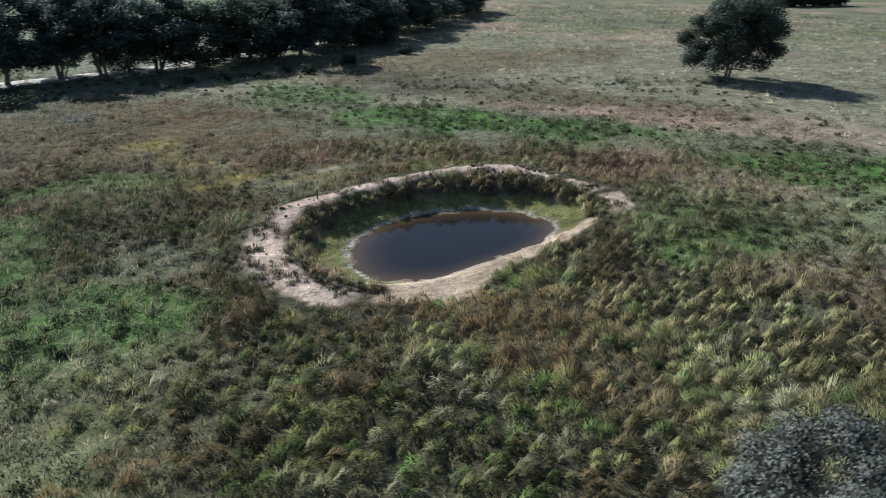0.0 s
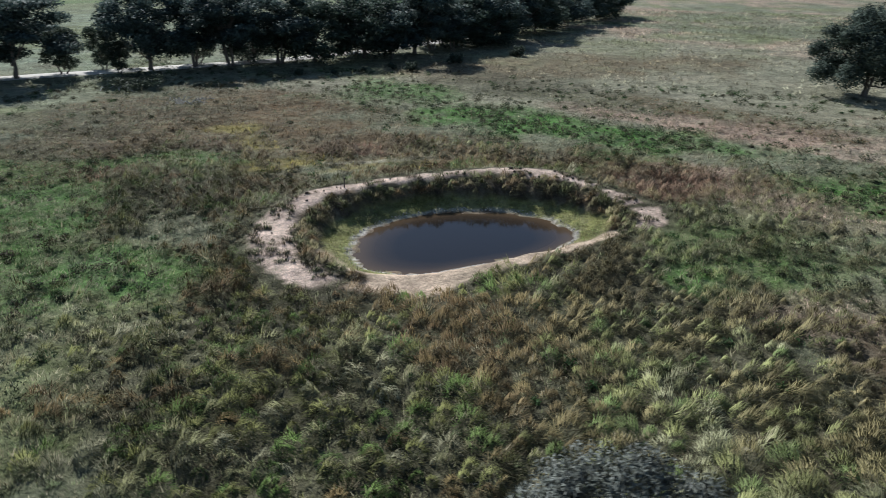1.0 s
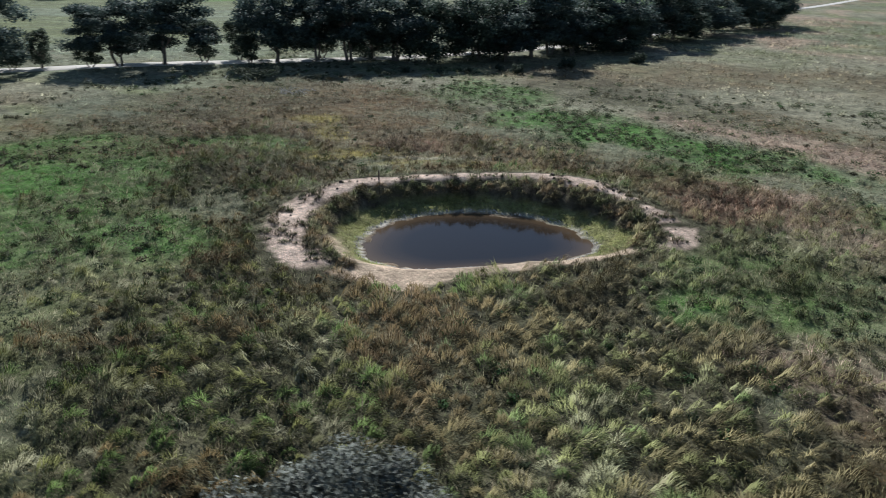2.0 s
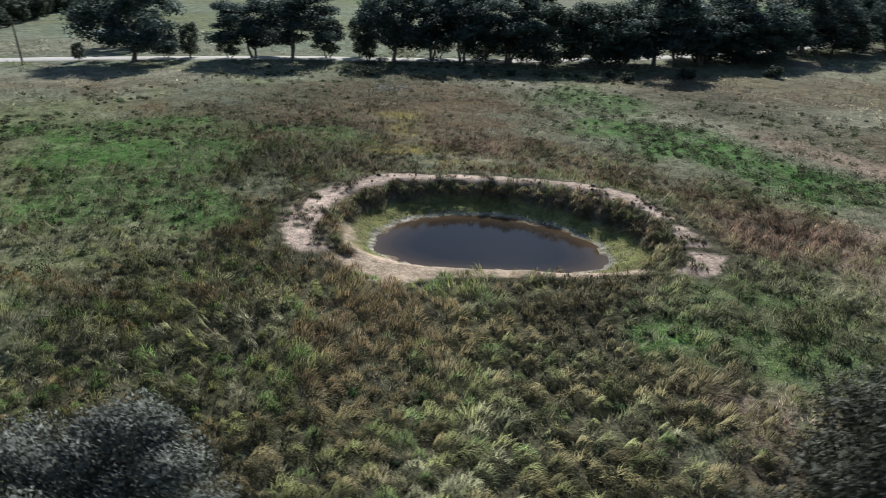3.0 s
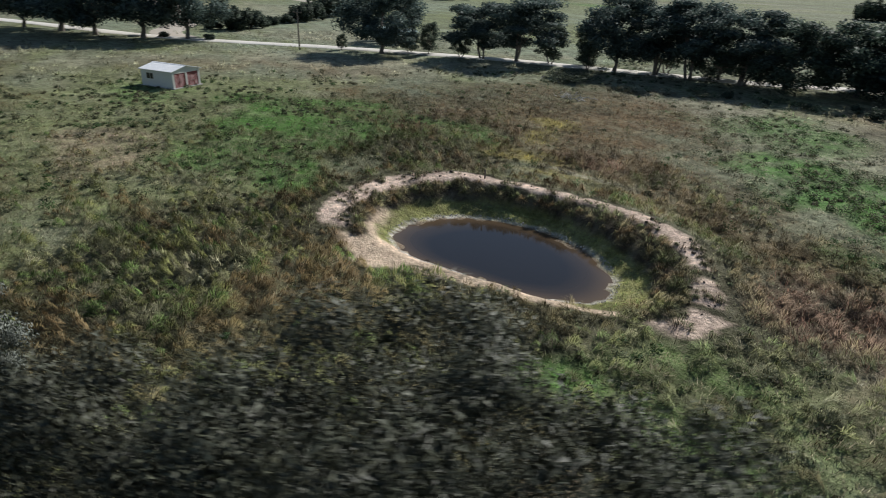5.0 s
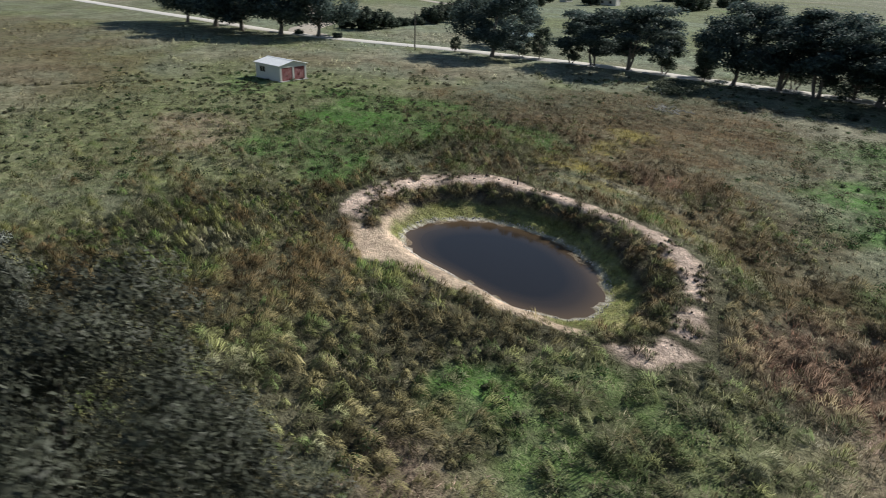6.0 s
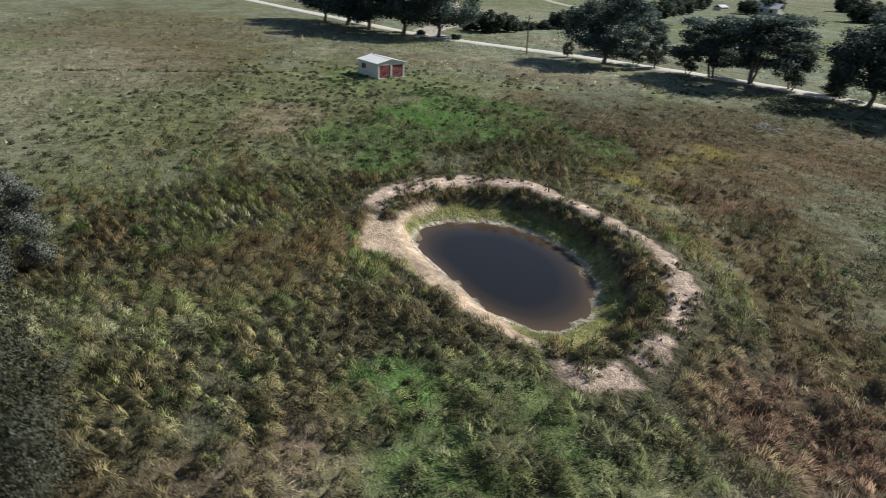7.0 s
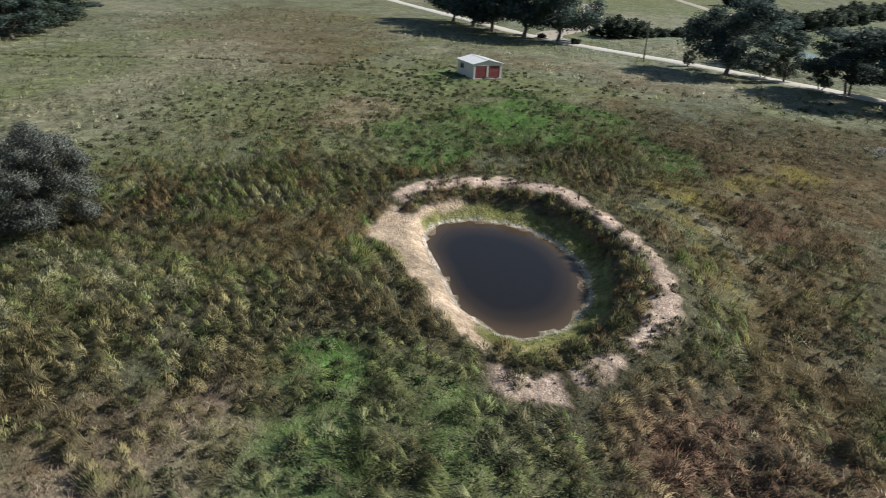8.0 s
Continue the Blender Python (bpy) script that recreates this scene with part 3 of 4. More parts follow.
# ---- the shed ----
MAT_SHED = grained("cream_metal_cladding", (0.62, 0.60, 0.55), (0.70, 0.68, 0.63), 0.8, 0.5)
MAT_SHED_ROOF = grained("pale_metal_roof", (0.93, 0.93, 0.92), (0.97, 0.97, 0.96), 0.6, 0.4)
MAT_DOOR = grained("maroon_roller_door", (0.20, 0.035, 0.04), (0.25, 0.05, 0.05), 1.5, 0.45)
MAT_GLASS = grained("dark_window_glass", (0.02, 0.025, 0.03), (0.03, 0.035, 0.04), 1.0, 0.05, relief=0.0)
MAT_FRAME = grained("aluminium", (0.5, 0.5, 0.5), (0.6, 0.6, 0.6), 2.0, 0.4, 0.8)
MAT_SLAB = grained("concrete", (0.38, 0.37, 0.35), (0.48, 0.46, 0.43), 1.0, 0.9)


def prism(bm, outline, y0, y1):
    """A block with the given outline in x and z, from y0 to y1."""
    n = len(outline)
    lo = [bm.verts.new((x, y0, z)) for x, z in outline]
    hi = [bm.verts.new((x, y1, z)) for x, z in outline]
    bm.faces.new(lo)
    bm.faces.new(hi[::-1])
    for i in range(n):
        bm.faces.new((lo[i], hi[i], hi[(i + 1) % n], lo[(i + 1) % n]))
    bmesh.ops.recalc_face_normals(bm, faces=bm.faces[:])
    return bm


def shed():
    """A gabled metal garage, its gable end with two roller doors at y = 0, a window in the side at x = 0."""
    root = new("shed")
    W, D, H, T, t = 5.0, 5.8, 2.28, 2.82, 0.07
    part("slab", box(bmesh.new(), (-0.15, -0.25, -0.1), (W + 0.15, D + 0.1, 0.06), 0.02), MAT_SLAB, root, "pale concrete slab")
    gable = lambda y0, y1: prism(bmesh.new(), [(0, H), (W, H), (W / 2, T)], y0, y1)
    part("gable", gable(0, t), MAT_SHED, root)
    part("gable", gable(D - t, D), MAT_SHED, root)
    part("back_wall", box(bmesh.new(), (t, D - t, 0.06), (W - t, D, H)), MAT_SHED, root)
    part("side_wall", box(bmesh.new(), (W - t, 0, 0.06), (W, D, H)), MAT_SHED, root)
    bm = bmesh.new()
    y0, y1, z0, z1 = D - 2.3, D - 0.95, 1.0, 1.85
    for lo, hi in (((0, 0, 0.06), (t, y0, H)), ((0, y1, 0.06), (t, D, H)), ((0, y0, 0.06), (t, y1, z0)), ((0, y0, z1), (t, y1, H))):
        box(bm, lo, hi)
    part("side_wall", bm, MAT_SHED, root)
    window = part("window", box(bmesh.new(), (0.02, y0 + 0.05, z0 + 0.05), (0.03, y1 - 0.05, z1 - 0.05)), MAT_GLASS, root, "small dark sliding window")
    bm = bmesh.new()
    for lo, hi in (((-0.01, y0, z0), (0.05, y1, z0 + 0.05)), ((-0.01, y0, z1 - 0.05), (0.05, y1, z1)), ((-0.01, y0, z0 + 0.05), (0.05, y0 + 0.05, z1 - 0.05)), ((-0.01, y1 - 0.05, z0 + 0.05), (0.05, y1, z1 - 0.05)), ((-0.01, (y0 + y1) / 2 - 0.02, z0 + 0.05), (0.05, (y0 + y1) / 2 + 0.02, z1 - 0.05))):
        box(bm, lo, hi)
    part("window_frame", bm, MAT_FRAME, window)
    door_w, door_h, gap = 2.0, 1.95, (W - 2 * 2.0) / 3
    for x0, x1 in ((0, gap), (gap + door_w, 2 * gap + door_w), (W - gap, W)):
        part("door_post", box(bmesh.new(), (x0 + (t if x0 == 0 else 0), 0, 0.06), (x1 - (t if x1 == W else 0), t, H - 0.003)), MAT_SHED, root)
    for x0 in (gap, 2 * gap + door_w):
        part("lintel", box(bmesh.new(), (x0, 0, door_h), (x0 + door_w, t, H - 0.003)), MAT_SHED, root)
        rows, steps = 14, []
        for k in range(rows):
            z, dz = 0.07 + (door_h - 0.075) * k / rows, (door_h - 0.075) / rows
            steps += [(0.034, z + dz * 0.1), (0.034, z + dz * 0.55), (0.046, z + dz * 0.65), (0.046, z + dz)]
        bm = bmesh.new()
        prism(bm, [(0.066, 0.07)] + steps + [(0.066, door_h - 0.005)], x0 + 0.005, x0 + door_w - 0.005)
        bm.transform(Matrix(((0, 1, 0, 0), (1, 0, 0, 0), (0, 0, 1, 0), (0, 0, 0, 1))))
        bmesh.ops.recalc_face_normals(bm, faces=bm.faces[:])
        door = part("roller_door", bm, MAT_DOOR, root, "closed ribbed maroon roller door")
        part("handle", box(bmesh.new(), (x0 + door_w / 2 - 0.18, 0.0, 0.75), (x0 + door_w / 2 + 0.18, 0.028, 0.83), 0.01), MAT_CLOD, door)
    slope = math.atan2(T - H, W / 2)
    for sx in (-1, 1):
        bm = bmesh.new()
        e = 0.2
        ridge = (W / 2, T + 0.02)
        foot = (W / 2 + sx * (W / 2 + e), T + 0.02 - (W / 2 + e) * math.tan(slope))
        prism(bm, [ridge, foot, (foot[0], foot[1] + 0.05), (ridge[0], ridge[1] + 0.05)], -0.18, D + 0.18)
        for k in range(22):
            y = -0.1 + (D + 0.2) * k / 21
            prism(bm, [(ridge[0], ridge[1] + 0.048), (foot[0], foot[1] + 0.048), (foot[0], foot[1] + 0.075), (ridge[0], ridge[1] + 0.075)], y - 0.02, y + 0.02)
        sheet = part("roof_sheet", bm, MAT_SHED_ROOF, root, "bright pale ribbed metal roofing")
        gx0 = foot[0]
        part("gutter", box(bmesh.new(), (gx0 - 0.11 if sx < 0 else gx0, -0.15, foot[1] - 0.06), (gx0 if sx < 0 else gx0 + 0.11, D + 0.15, foot[1] + 0.045), 0.015), MAT_SHED, root)
    part("ridge_cap", prism(bmesh.new(), [(W / 2 - 0.2, T + 0.08 - 0.2 * math.tan(slope)), (W / 2, T + 0.08), (W / 2 + 0.2, T + 0.08 - 0.2 * math.tan(slope)), (W / 2 + 0.2, T + 0.11 - 0.2 * math.tan(slope)), (W / 2, T + 0.11), (W / 2 - 0.2, T + 0.11 - 0.2 * math.tan(slope))], -0.2, D + 0.2), MAT_SHED_ROOF, root)
    return tagged(root, "small cream metal garage with two maroon roller doors", "shed")


# The front runs from its near corner towards (-0.72, 0.69).
garage = shed()
garage.matrix_world = pose(-57.8, 17.4, float(height(-57.8, 17.4)) + 0.05, 0, 0, math.degrees(math.atan2(0.69, -0.72)))

# ---- the power pole and other roadside things ----
MAT_POLE = grained("weathered_pole_timber", (0.11, 0.09, 0.075), (0.19, 0.165, 0.14), 2.0, 0.9)
MAT_WIRE = grained("grey_ceramic", (0.25, 0.2, 0.17), (0.35, 0.3, 0.26), 5.0, 0.3)


def cylinder(bm, at, r0, r1, tall, sides=10):
    bmesh.ops.create_cone(bm, cap_ends=True, segments=sides, radius1=r0, radius2=r1, depth=tall, matrix=Matrix.Translation((at[0], at[1], at[2] + tall / 2)))
    return bm


def power_pole():
    root = new("power_pole")
    part("pole", cylinder(bmesh.new(), (0, 0, -0.3), 0.16, 0.11, 7.9), MAT_POLE, root)
    arm = part("crossarm", box(bmesh.new(), (-0.9, -0.18, 7.0), (0.9, -0.08, 7.12), 0.015), MAT_POLE, root)
    for x in (-0.8, 0.0, 0.8):
        part("insulator", cylinder(bmesh.new(), (x, -0.13, 7.12), 0.05, 0.03, 0.16, 8), MAT_WIRE, arm, "brown ceramic insulator")
    return tagged(root, "slim weathered timber power pole by the road", "power pole")


power_pole().matrix_world = pose(-97.3, 39.5, 0, 1.5, 0, 60)


def letter_post():
    root = new("letterbox")
    part("post", box(bmesh.new(), (-0.06, -0.06, -0.2), (0.06, 0.06, 1.0), 0.01), MAT_POLE, root)
    part("box", prism(bmesh.new(), [(-0.2, 1.0), (0.2, 1.0), (0.2, 1.3), (0.0, 1.42), (-0.2, 1.3)], -0.25, 0.25), MAT_CLOD, root, "dark metal letterbox")
    return tagged(root, "dark letterbox on a post in shade beside the road", "letterbox")


letter_post().matrix_world = pose(-45.6, 107.9, 0, 0, 0, 40)

# ---- farmland beyond the road ----
def bush(label, seed, tall, spread, leaves, leaf, colour, category="bush", squash=1.0):
    rng = np.random.default_rng(seed)
    root = new(category)
    n = 14
    turn, reach = np.arange(n) * 2.4, spread * np.sqrt((np.arange(n) + 0.5) / n) * 0.75
    z = tall * (0.2 + 0.5 * rng.random(n)) * (1 - 0.35 * reach / spread)
    middles = np.stack([np.cos(turn) * reach, np.sin(turn) * reach, z], 1)
    s = spread * rng.uniform(0.3, 0.45, n)
    sizes = np.stack([s, s, np.minimum(z * 1.05, tall * 0.32) * squash], 1)
    for k in range(3):
        v, f = tube([(0.1 * k, 0, -0.2), (0.15 * k - 0.1, 0.1, tall * 0.3), tuple(middles[k * 4])], [0.1, 0.07, 0.02], 5)
        part("stem", mesh_of("stem", v, f, None, MAT_BARK, True), None, root)
    v, f, col, way = leaves_in(rng, middles, sizes, leaves, leaf[0], leaf[1], colour, 0.0)
    part("crown", mesh_of("crown", v, f, col, MAT_LEAF, True, way), None, root)
    return tagged(root, label, category)


DEEP = (0.065, 0.085, 0.062)
cypress = bush("dense dark rounded shelter tree behind the road", 51, 6.2, 4.4, 2600, (0.75, 0.45), DEEP, "tree")
low_bush = bush("low dense dark shrub in a shelter belt", 52, 3.8, 3.6, 1800, (0.65, 0.4), DEEP, "bush")
# which, x, y, size
BELT = [(0, -135.5, 29, 1.0), (1, -137, 23.5, 0.7), (0, -140, 33, 0.85), (1, -145.5, 36, 1.0), (1, -149, 39, 1.0), (1, -153, 43, 1.05), (0, -158, 47.5, 0.9), (0, -165, 52, 1.0), (0, -176, 59, 1.2), (0, -186, 66, 1.3), (0, -196, 71, 1.2),
        (0, -206, 75, 1.1), (0, -209, 81, 1.1), (1, -217, 84, 1.2), (0, -226, 88, 1.2), (0, -236, 92, 1.0), (0, -246, 96, 1.2), (0, -258, 101, 1.5), (0, -267, 105, 1.4), (1, -276, 108, 1.2), (0, -290, 114, 1.3), (0, -305, 120, 1.3),
        (0, -278, 135, 1.2), (0, -288, 148, 1.4), (1, -300, 140, 1.3), (0, -262, 176, 1.5), (0, -268, 183, 1.5), (0, -275, 189, 1.4), (0, -300, 215, 0.9), (0, -330, 240, 1.4), (0, -315, 228, 1.1), (0, -345, 205, 1.6), (0, -355, 214, 1.6),
        (0, -176, 298, 1.6), (0, -182, 303, 1.5), (0, -171, 304, 1.4), (0, -330, 60, 1.6), (0, -345, 68, 1.5), (0, -358, 76, 1.4),
        (0, 152, 301, 1.5), (0, 160, 304, 1.6), (0, 168, 308, 1.6), (0, 176, 311, 1.5), (0, 184, 314, 1.5), (0, 140, 310, 1.4),
        
        (1, -114.5, 22.5, 0.55), (1, -120, 13, 0.5)]
done = set()
for which, x, y, size in BELT:
    m = pose(x, y, 0, 0, 0, (x * 37 + y * 11) % 360) @ Matrix.Scale(size, 4)
    src = (cypress, low_bush)[which]
    if which in done:
        ob = copy_thing(src, m)
    else:
        ob, _ = src, done.add(which)
        ob.matrix_basis = m
    tagged(ob, group="shelter belts")
scrub = bush("low green scrubby bush with pale dead sticks", 53, 2.6, 4.4, 3600, (0.26, 0.13), (0.085, 0.105, 0.07), "bush", 0.7)
scrub.matrix_world = pose(-55.5, 78, 0)


def branch_heap(seed, spread, count):
    """Bleached branches lying across one another on the ground."""
    rng = np.random.default_rng(seed)
    root = new("branch_heap")
    for k in range(count):
        turn, long = rng.uniform(0, 6.28), rng.uniform(0.6, 1.7)
        c = np.array((rng.normal(0, spread * 0.34), rng.normal(0, spread * 0.5), 0.06))
        d = np.array((math.cos(turn), math.sin(turn), 0)) * long
        pts = [c - d * 0.5, c + (0, 0, rng.uniform(0.05, 0.4)), c + d * 0.5 + (0, 0, rng.uniform(0.0, 0.7))]
        v, f = tube(pts, [0.05, 0.04, 0.02], 5)
        side = pts[1] + np.array((-d[1], d[0], 0)) * rng.uniform(-0.35, 0.35) + (0, 0, 0.3)
        v2, f2 = tube([pts[1], (pts[1] + side) / 2 + (0, 0, 0.1), side], [0.03, 0.022, 0.01], 4)
        part("branch", mesh_of("branch", np.concatenate([v, v2]), np.concatenate([f, f2 + len(v)]), None, MAT_DEADWOOD, True), None, root)
    return tagged(root, "bleached fallen branches strewn in brown grass", "branches")


branch_heap(57, 3.4, 26).matrix_world = pose(-42.5, 71.0, 0.0)
branch_heap(58, 3.0, 9).matrix_world = pose(-56.5, 76.8, 0.0)
dark_shrub = bush("small dark round shrub at the edge of the gums' shade", 54, 1.9, 1.3, 1500, (0.25, 0.14), DEEP, "bush")
dark_shrub.matrix_world = pose(-22.7, 105.4, 0)
for x, y, size in ((-17.4, 116.4, 1.2), (-38.4, 94.8, 0.7), (-26.5, 106.5, 0.7), (-8.0, 131.0, 1.3), (-30.0, 101.0, 0.6), (-33.5, 97.5, 0.5)):
    copy_thing(dark_shrub, pose(x, y, 0, 0, 0, x * 50) @ Matrix.Scale(size, 4))

# A far pond, tracks and houses.
bm = bmesh.new()
vs = [bm.verts.new((9.0 * math.cos(k / 24 * 6.2832) * (1 + 0.1 * math.sin(3 * k)), 4.0 * math.sin(k / 24 * 6.2832), 0.03)) for k in range(24)]
bm.faces.new(vs)
me = bpy.data.meshes.new("far_pond")
bm.to_mesh(me)
bm.free()
mw, n, l, b = material("far_water", 0.04)
b.inputs["Base Color"].default_value, b.inputs["IOR"].default_value = (0.03, 0.035, 0.035, 1), 1.33
me.materials.append(mw)
far_water = tagged(new("far_pond", me), "small sky-blue farm pond beyond the road", "pond", kind="structure")
far_water.matrix_world = pose(-137, 71, 0, 0, 0, 10)
MAT_TRACK = grained("worn_track", (0.42, 0.36, 0.29), (0.54, 0.48, 0.40), 0.2, 0.95, fine=2.0)
strip("track", [(-450, 0), (-400, 22), (-358, 32), (-313, 43), (-276, 52), (-240, 66), (-215, 68)], 4.0, 0.03, MAT_TRACK, "pale worn farm track across grass", "track", 41)
strip("track", [(-250, 77), (-293, 89), (-313, 99), (-334, 108.5), (-417, 142), (-520, 190)], 4.5, 0.03, MAT_TRACK, "pale worn farm track across grass", "track", 42)
strip("track", [(-118, 17), (-128, 13), (-140, 14), (-150, 16), (-175, 13), (-211, 10), (-260, 0)], 6.0, 0.03, MAT_TRACK, "pale bare driveway joining the road", "track", 43)
MAT_HOUSE = grained("pale_plaster", (0.55, 0.52, 0.48), (0.65, 0.62, 0.57), 0.5, 0.85)
MAT_TIN = grained("light_tin_roof", (0.62, 0.64, 0.66), (0.74, 0.75, 0.77), 0.3, 0.35)


def house(W, D, H, T):
    root = new("house")
    bm = bmesh.new()
    prism(bm, [(0, 0), (W, 0), (W, H), (0, H)], 0, D)
    body = part("wall", bm, MAT_HOUSE, root)
    for sy in (0, 1):
        bm = bmesh.new()
        y0, y1 = (-0.5, D / 2) if sy == 0 else (D / 2, D + 0.5)
        z0, z1 = (H - 0.1, T) if sy == 0 else (T, H - 0.1)
        v = [bm.verts.new(p) for p in ((-0.5, y0, z0), (W + 0.5, y0, z0), (W + 0.5, y1, z1), (-0.5, y1, z1), (-0.5, y0, z0 + 0.15), (W + 0.5, y0, z0 + 0.15), (W + 0.5, y1, z1 + 0.15), (-0.5, y1, z1 + 0.15))]
        for f in ((3, 2, 1, 0), (4, 5, 6, 7), (0, 1, 5, 4), (1, 2, 6, 5), (2, 3, 7, 6), (3, 0, 4, 7)):
            bm.faces.new([v[k] for k in f])
        part("roof", bm, MAT_TIN, root, "pale tin roof")
    for k in range(3):
        x = W * (0.2 + 0.28 * k)
        part("window", box(bmesh.new(), (x, -0.04, 0.9), (x + 1.4, 0.02, 2.1), 0.01), MAT_GLASS, root)
    return tagged(root, "distant low farmhouse with a pale tin roof", "house")


far_house = house(15, 8, 2.7, 4.8)
far_house.matrix_world = pose(-288, 136, 0, 0, 0, 55)
for x, y, turn, size in ((-306, 216, 20, 0.45), (-392, 268, 100, 0.6), (-296, 128, 140, 0.5)):
    copy_thing(far_house, pose(x, y, 0, 0, 0, turn) @ Matrix.Scale(size, 4))


def stake():
    root = new("stake")
    part("post", box(bmesh.new(), (-0.05, -0.05, -0.2), (0.05, 0.05, 0.75), 0.012), MAT_POLE, root)
    part("cap", box(bmesh.new(), (-0.06, -0.06, 0.752), (0.06, 0.06, 0.80), 0.01), MAT_CLOD, root, "dark weathered cap")
    return tagged(root, "short dark timber stake on the bare crest", "stake")


stake().matrix_world = pose(-9.4, 43.3, float(height(-9.4, 43.3)), 3, 2, 20)

# ---- grass ----
def jittered(x0, x1, y0, y1, step, seed):
    rng = np.random.default_rng(seed)
    x, y = np.meshgrid(np.arange(x0, x1, step), np.arange(y0, y1, step))
    x, y = x.ravel(), y.ravel()
    return x + rng.uniform(-0.5, 0.5, len(x)) * step, y + rng.uniform(-0.5, 0.5, len(x)) * step, rng


def tufts(rng, x, y, colour, blades, length, width, foot, flop, straw=0.2, segments=2, comb=0.35, mound=0.0, crown=0.7, tip=0.2, tip_colour=(0.42, 0.37, 0.25)):
    """Tufts of bent tapering blades. length and foot are given tuft by tuft; flop: how far the outer blades lie over."""
    n = len(x)
    z = height(x, y) - 0.03
    rep = np.repeat(np.arange(n), blades)
    m = len(rep)
    turn, out = rng.uniform(0, 2 * np.pi, m), np.sqrt(rng.random(m))
    wind = (rough_field(x, y, 5.0, 71, 2) * 3.0 + rng.normal(0, 0.5, n))[rep]
    comb = (comb * rng.uniform(0.3, 1.4, n))[rep]
    tilt = out * flop + rng.normal(0, 0.22, m)
    L = length[rep] * rng.uniform(0.6, 1.15, m)
    bx, by = x[rep] + np.cos(turn) * out * foot[rep], y[rep] + np.sin(turn) * out * foot[rep]
    way = turn + rng.normal(0, 0.75, m)
    dx, dy = np.cos(way) + comb * np.cos(wind), np.sin(way) + comb * np.sin(wind)
    k = np.hypot(dx, dy) + 1e-6
    dx, dy = dx / k, dy / k
    base = np.stack([bx, by, z[rep] + mound * foot[rep] * (1 - out * out)], 1)
    s = np.stack([-dy, dx, np.zeros(m)], 1) * (width * rng.uniform(0.6, 1.3, m) / 2)[:, None]
    t1, t2 = np.clip(tilt * 0.7, -0.3, 1.3), np.clip(tilt * 1.5 + 0.25, -0.3, 2.0)
    step1 = np.stack([dx * np.sin(t1), dy * np.sin(t1), np.cos(t1)], 1) * (L * 0.55)[:, None]
    step2 = np.stack([dx * np.sin(t2), dy * np.sin(t2), np.cos(t2)], 1) * (L * 0.45)[:, None]
    c = colour[rep] * rng.uniform(0.95, 1.15, m)[:, None]
    dry = rng.random(m) < (straw if np.isscalar(straw) else straw[rep])
    c[dry] = c[dry] * 0.4 + np.array((0.36, 0.32, 0.21)) * 0.6
    if segments == 2:
        v = np.stack([base - s, base + s, base + step1 + s * 0.8, base + step1 - s * 0.8, base + step1 + step2], 1)
        f = np.array([(0, 1, 2), (0, 2, 3), (3, 2, 4)])
    else:
        v = np.stack([base - s, base + s, base + step1 + step2], 1)
        f = np.array([(0, 1, 2)])
    q = v.shape[1]
    # The ends of the blades mix towards a paler straw colour.
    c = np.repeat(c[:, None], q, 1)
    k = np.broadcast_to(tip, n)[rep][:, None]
    c[:, -1] = c[:, -1] * (1 - k) + np.broadcast_to(tip_colour, (n, 3))[rep] * k
    # The blades of a tuft are lit as one rounded head, each a little askew.
    head = np.stack([(v[..., 0] - x[rep][:, None]) / (foot[rep][:, None] + 0.1), (v[..., 1] - y[rep][:, None]) / (foot[rep][:, None] + 0.1), np.full(v.shape[:2], crown)], 2)
    head /= np.linalg.norm(head, axis=2)[..., None]
    head += rng.normal(0, 0.17, (m, 1, 3))
    head /= np.linalg.norm(head, axis=2)[..., None]
    faces = np.arange(m)[:, None, None] * q + f[None]
    corner = v[:, f]
    face_way = np.cross(corner[:, :, 1] - corner[:, :, 0], corner[:, :, 2] - corner[:, :, 0])
    wrong = (face_way * head[:, f[:, 0]]).sum(2) < 0
    faces[wrong] = faces[wrong][:, ::-1]
    return v.reshape(-1, 3), faces.reshape(-1, 3), c.reshape(-1, 3), head.reshape(-1, 3)


def stuff(name, groups, mat, label, category="grass"):
    v, f, c, way, k = [], [], [], [], 0
    for gv, gf, gc, *gn in groups:
        way += gn
        v.append(gv)
        f.append(gf + k)
        c.append(gc)
        k += len(gv)
    me = mesh_of(name, np.concatenate(v), np.concatenate(f), np.concatenate(c), mat, bool(way), np.concatenate(way) if way else None)
    return tagged(new(name, me), label, category, kind="stuff")


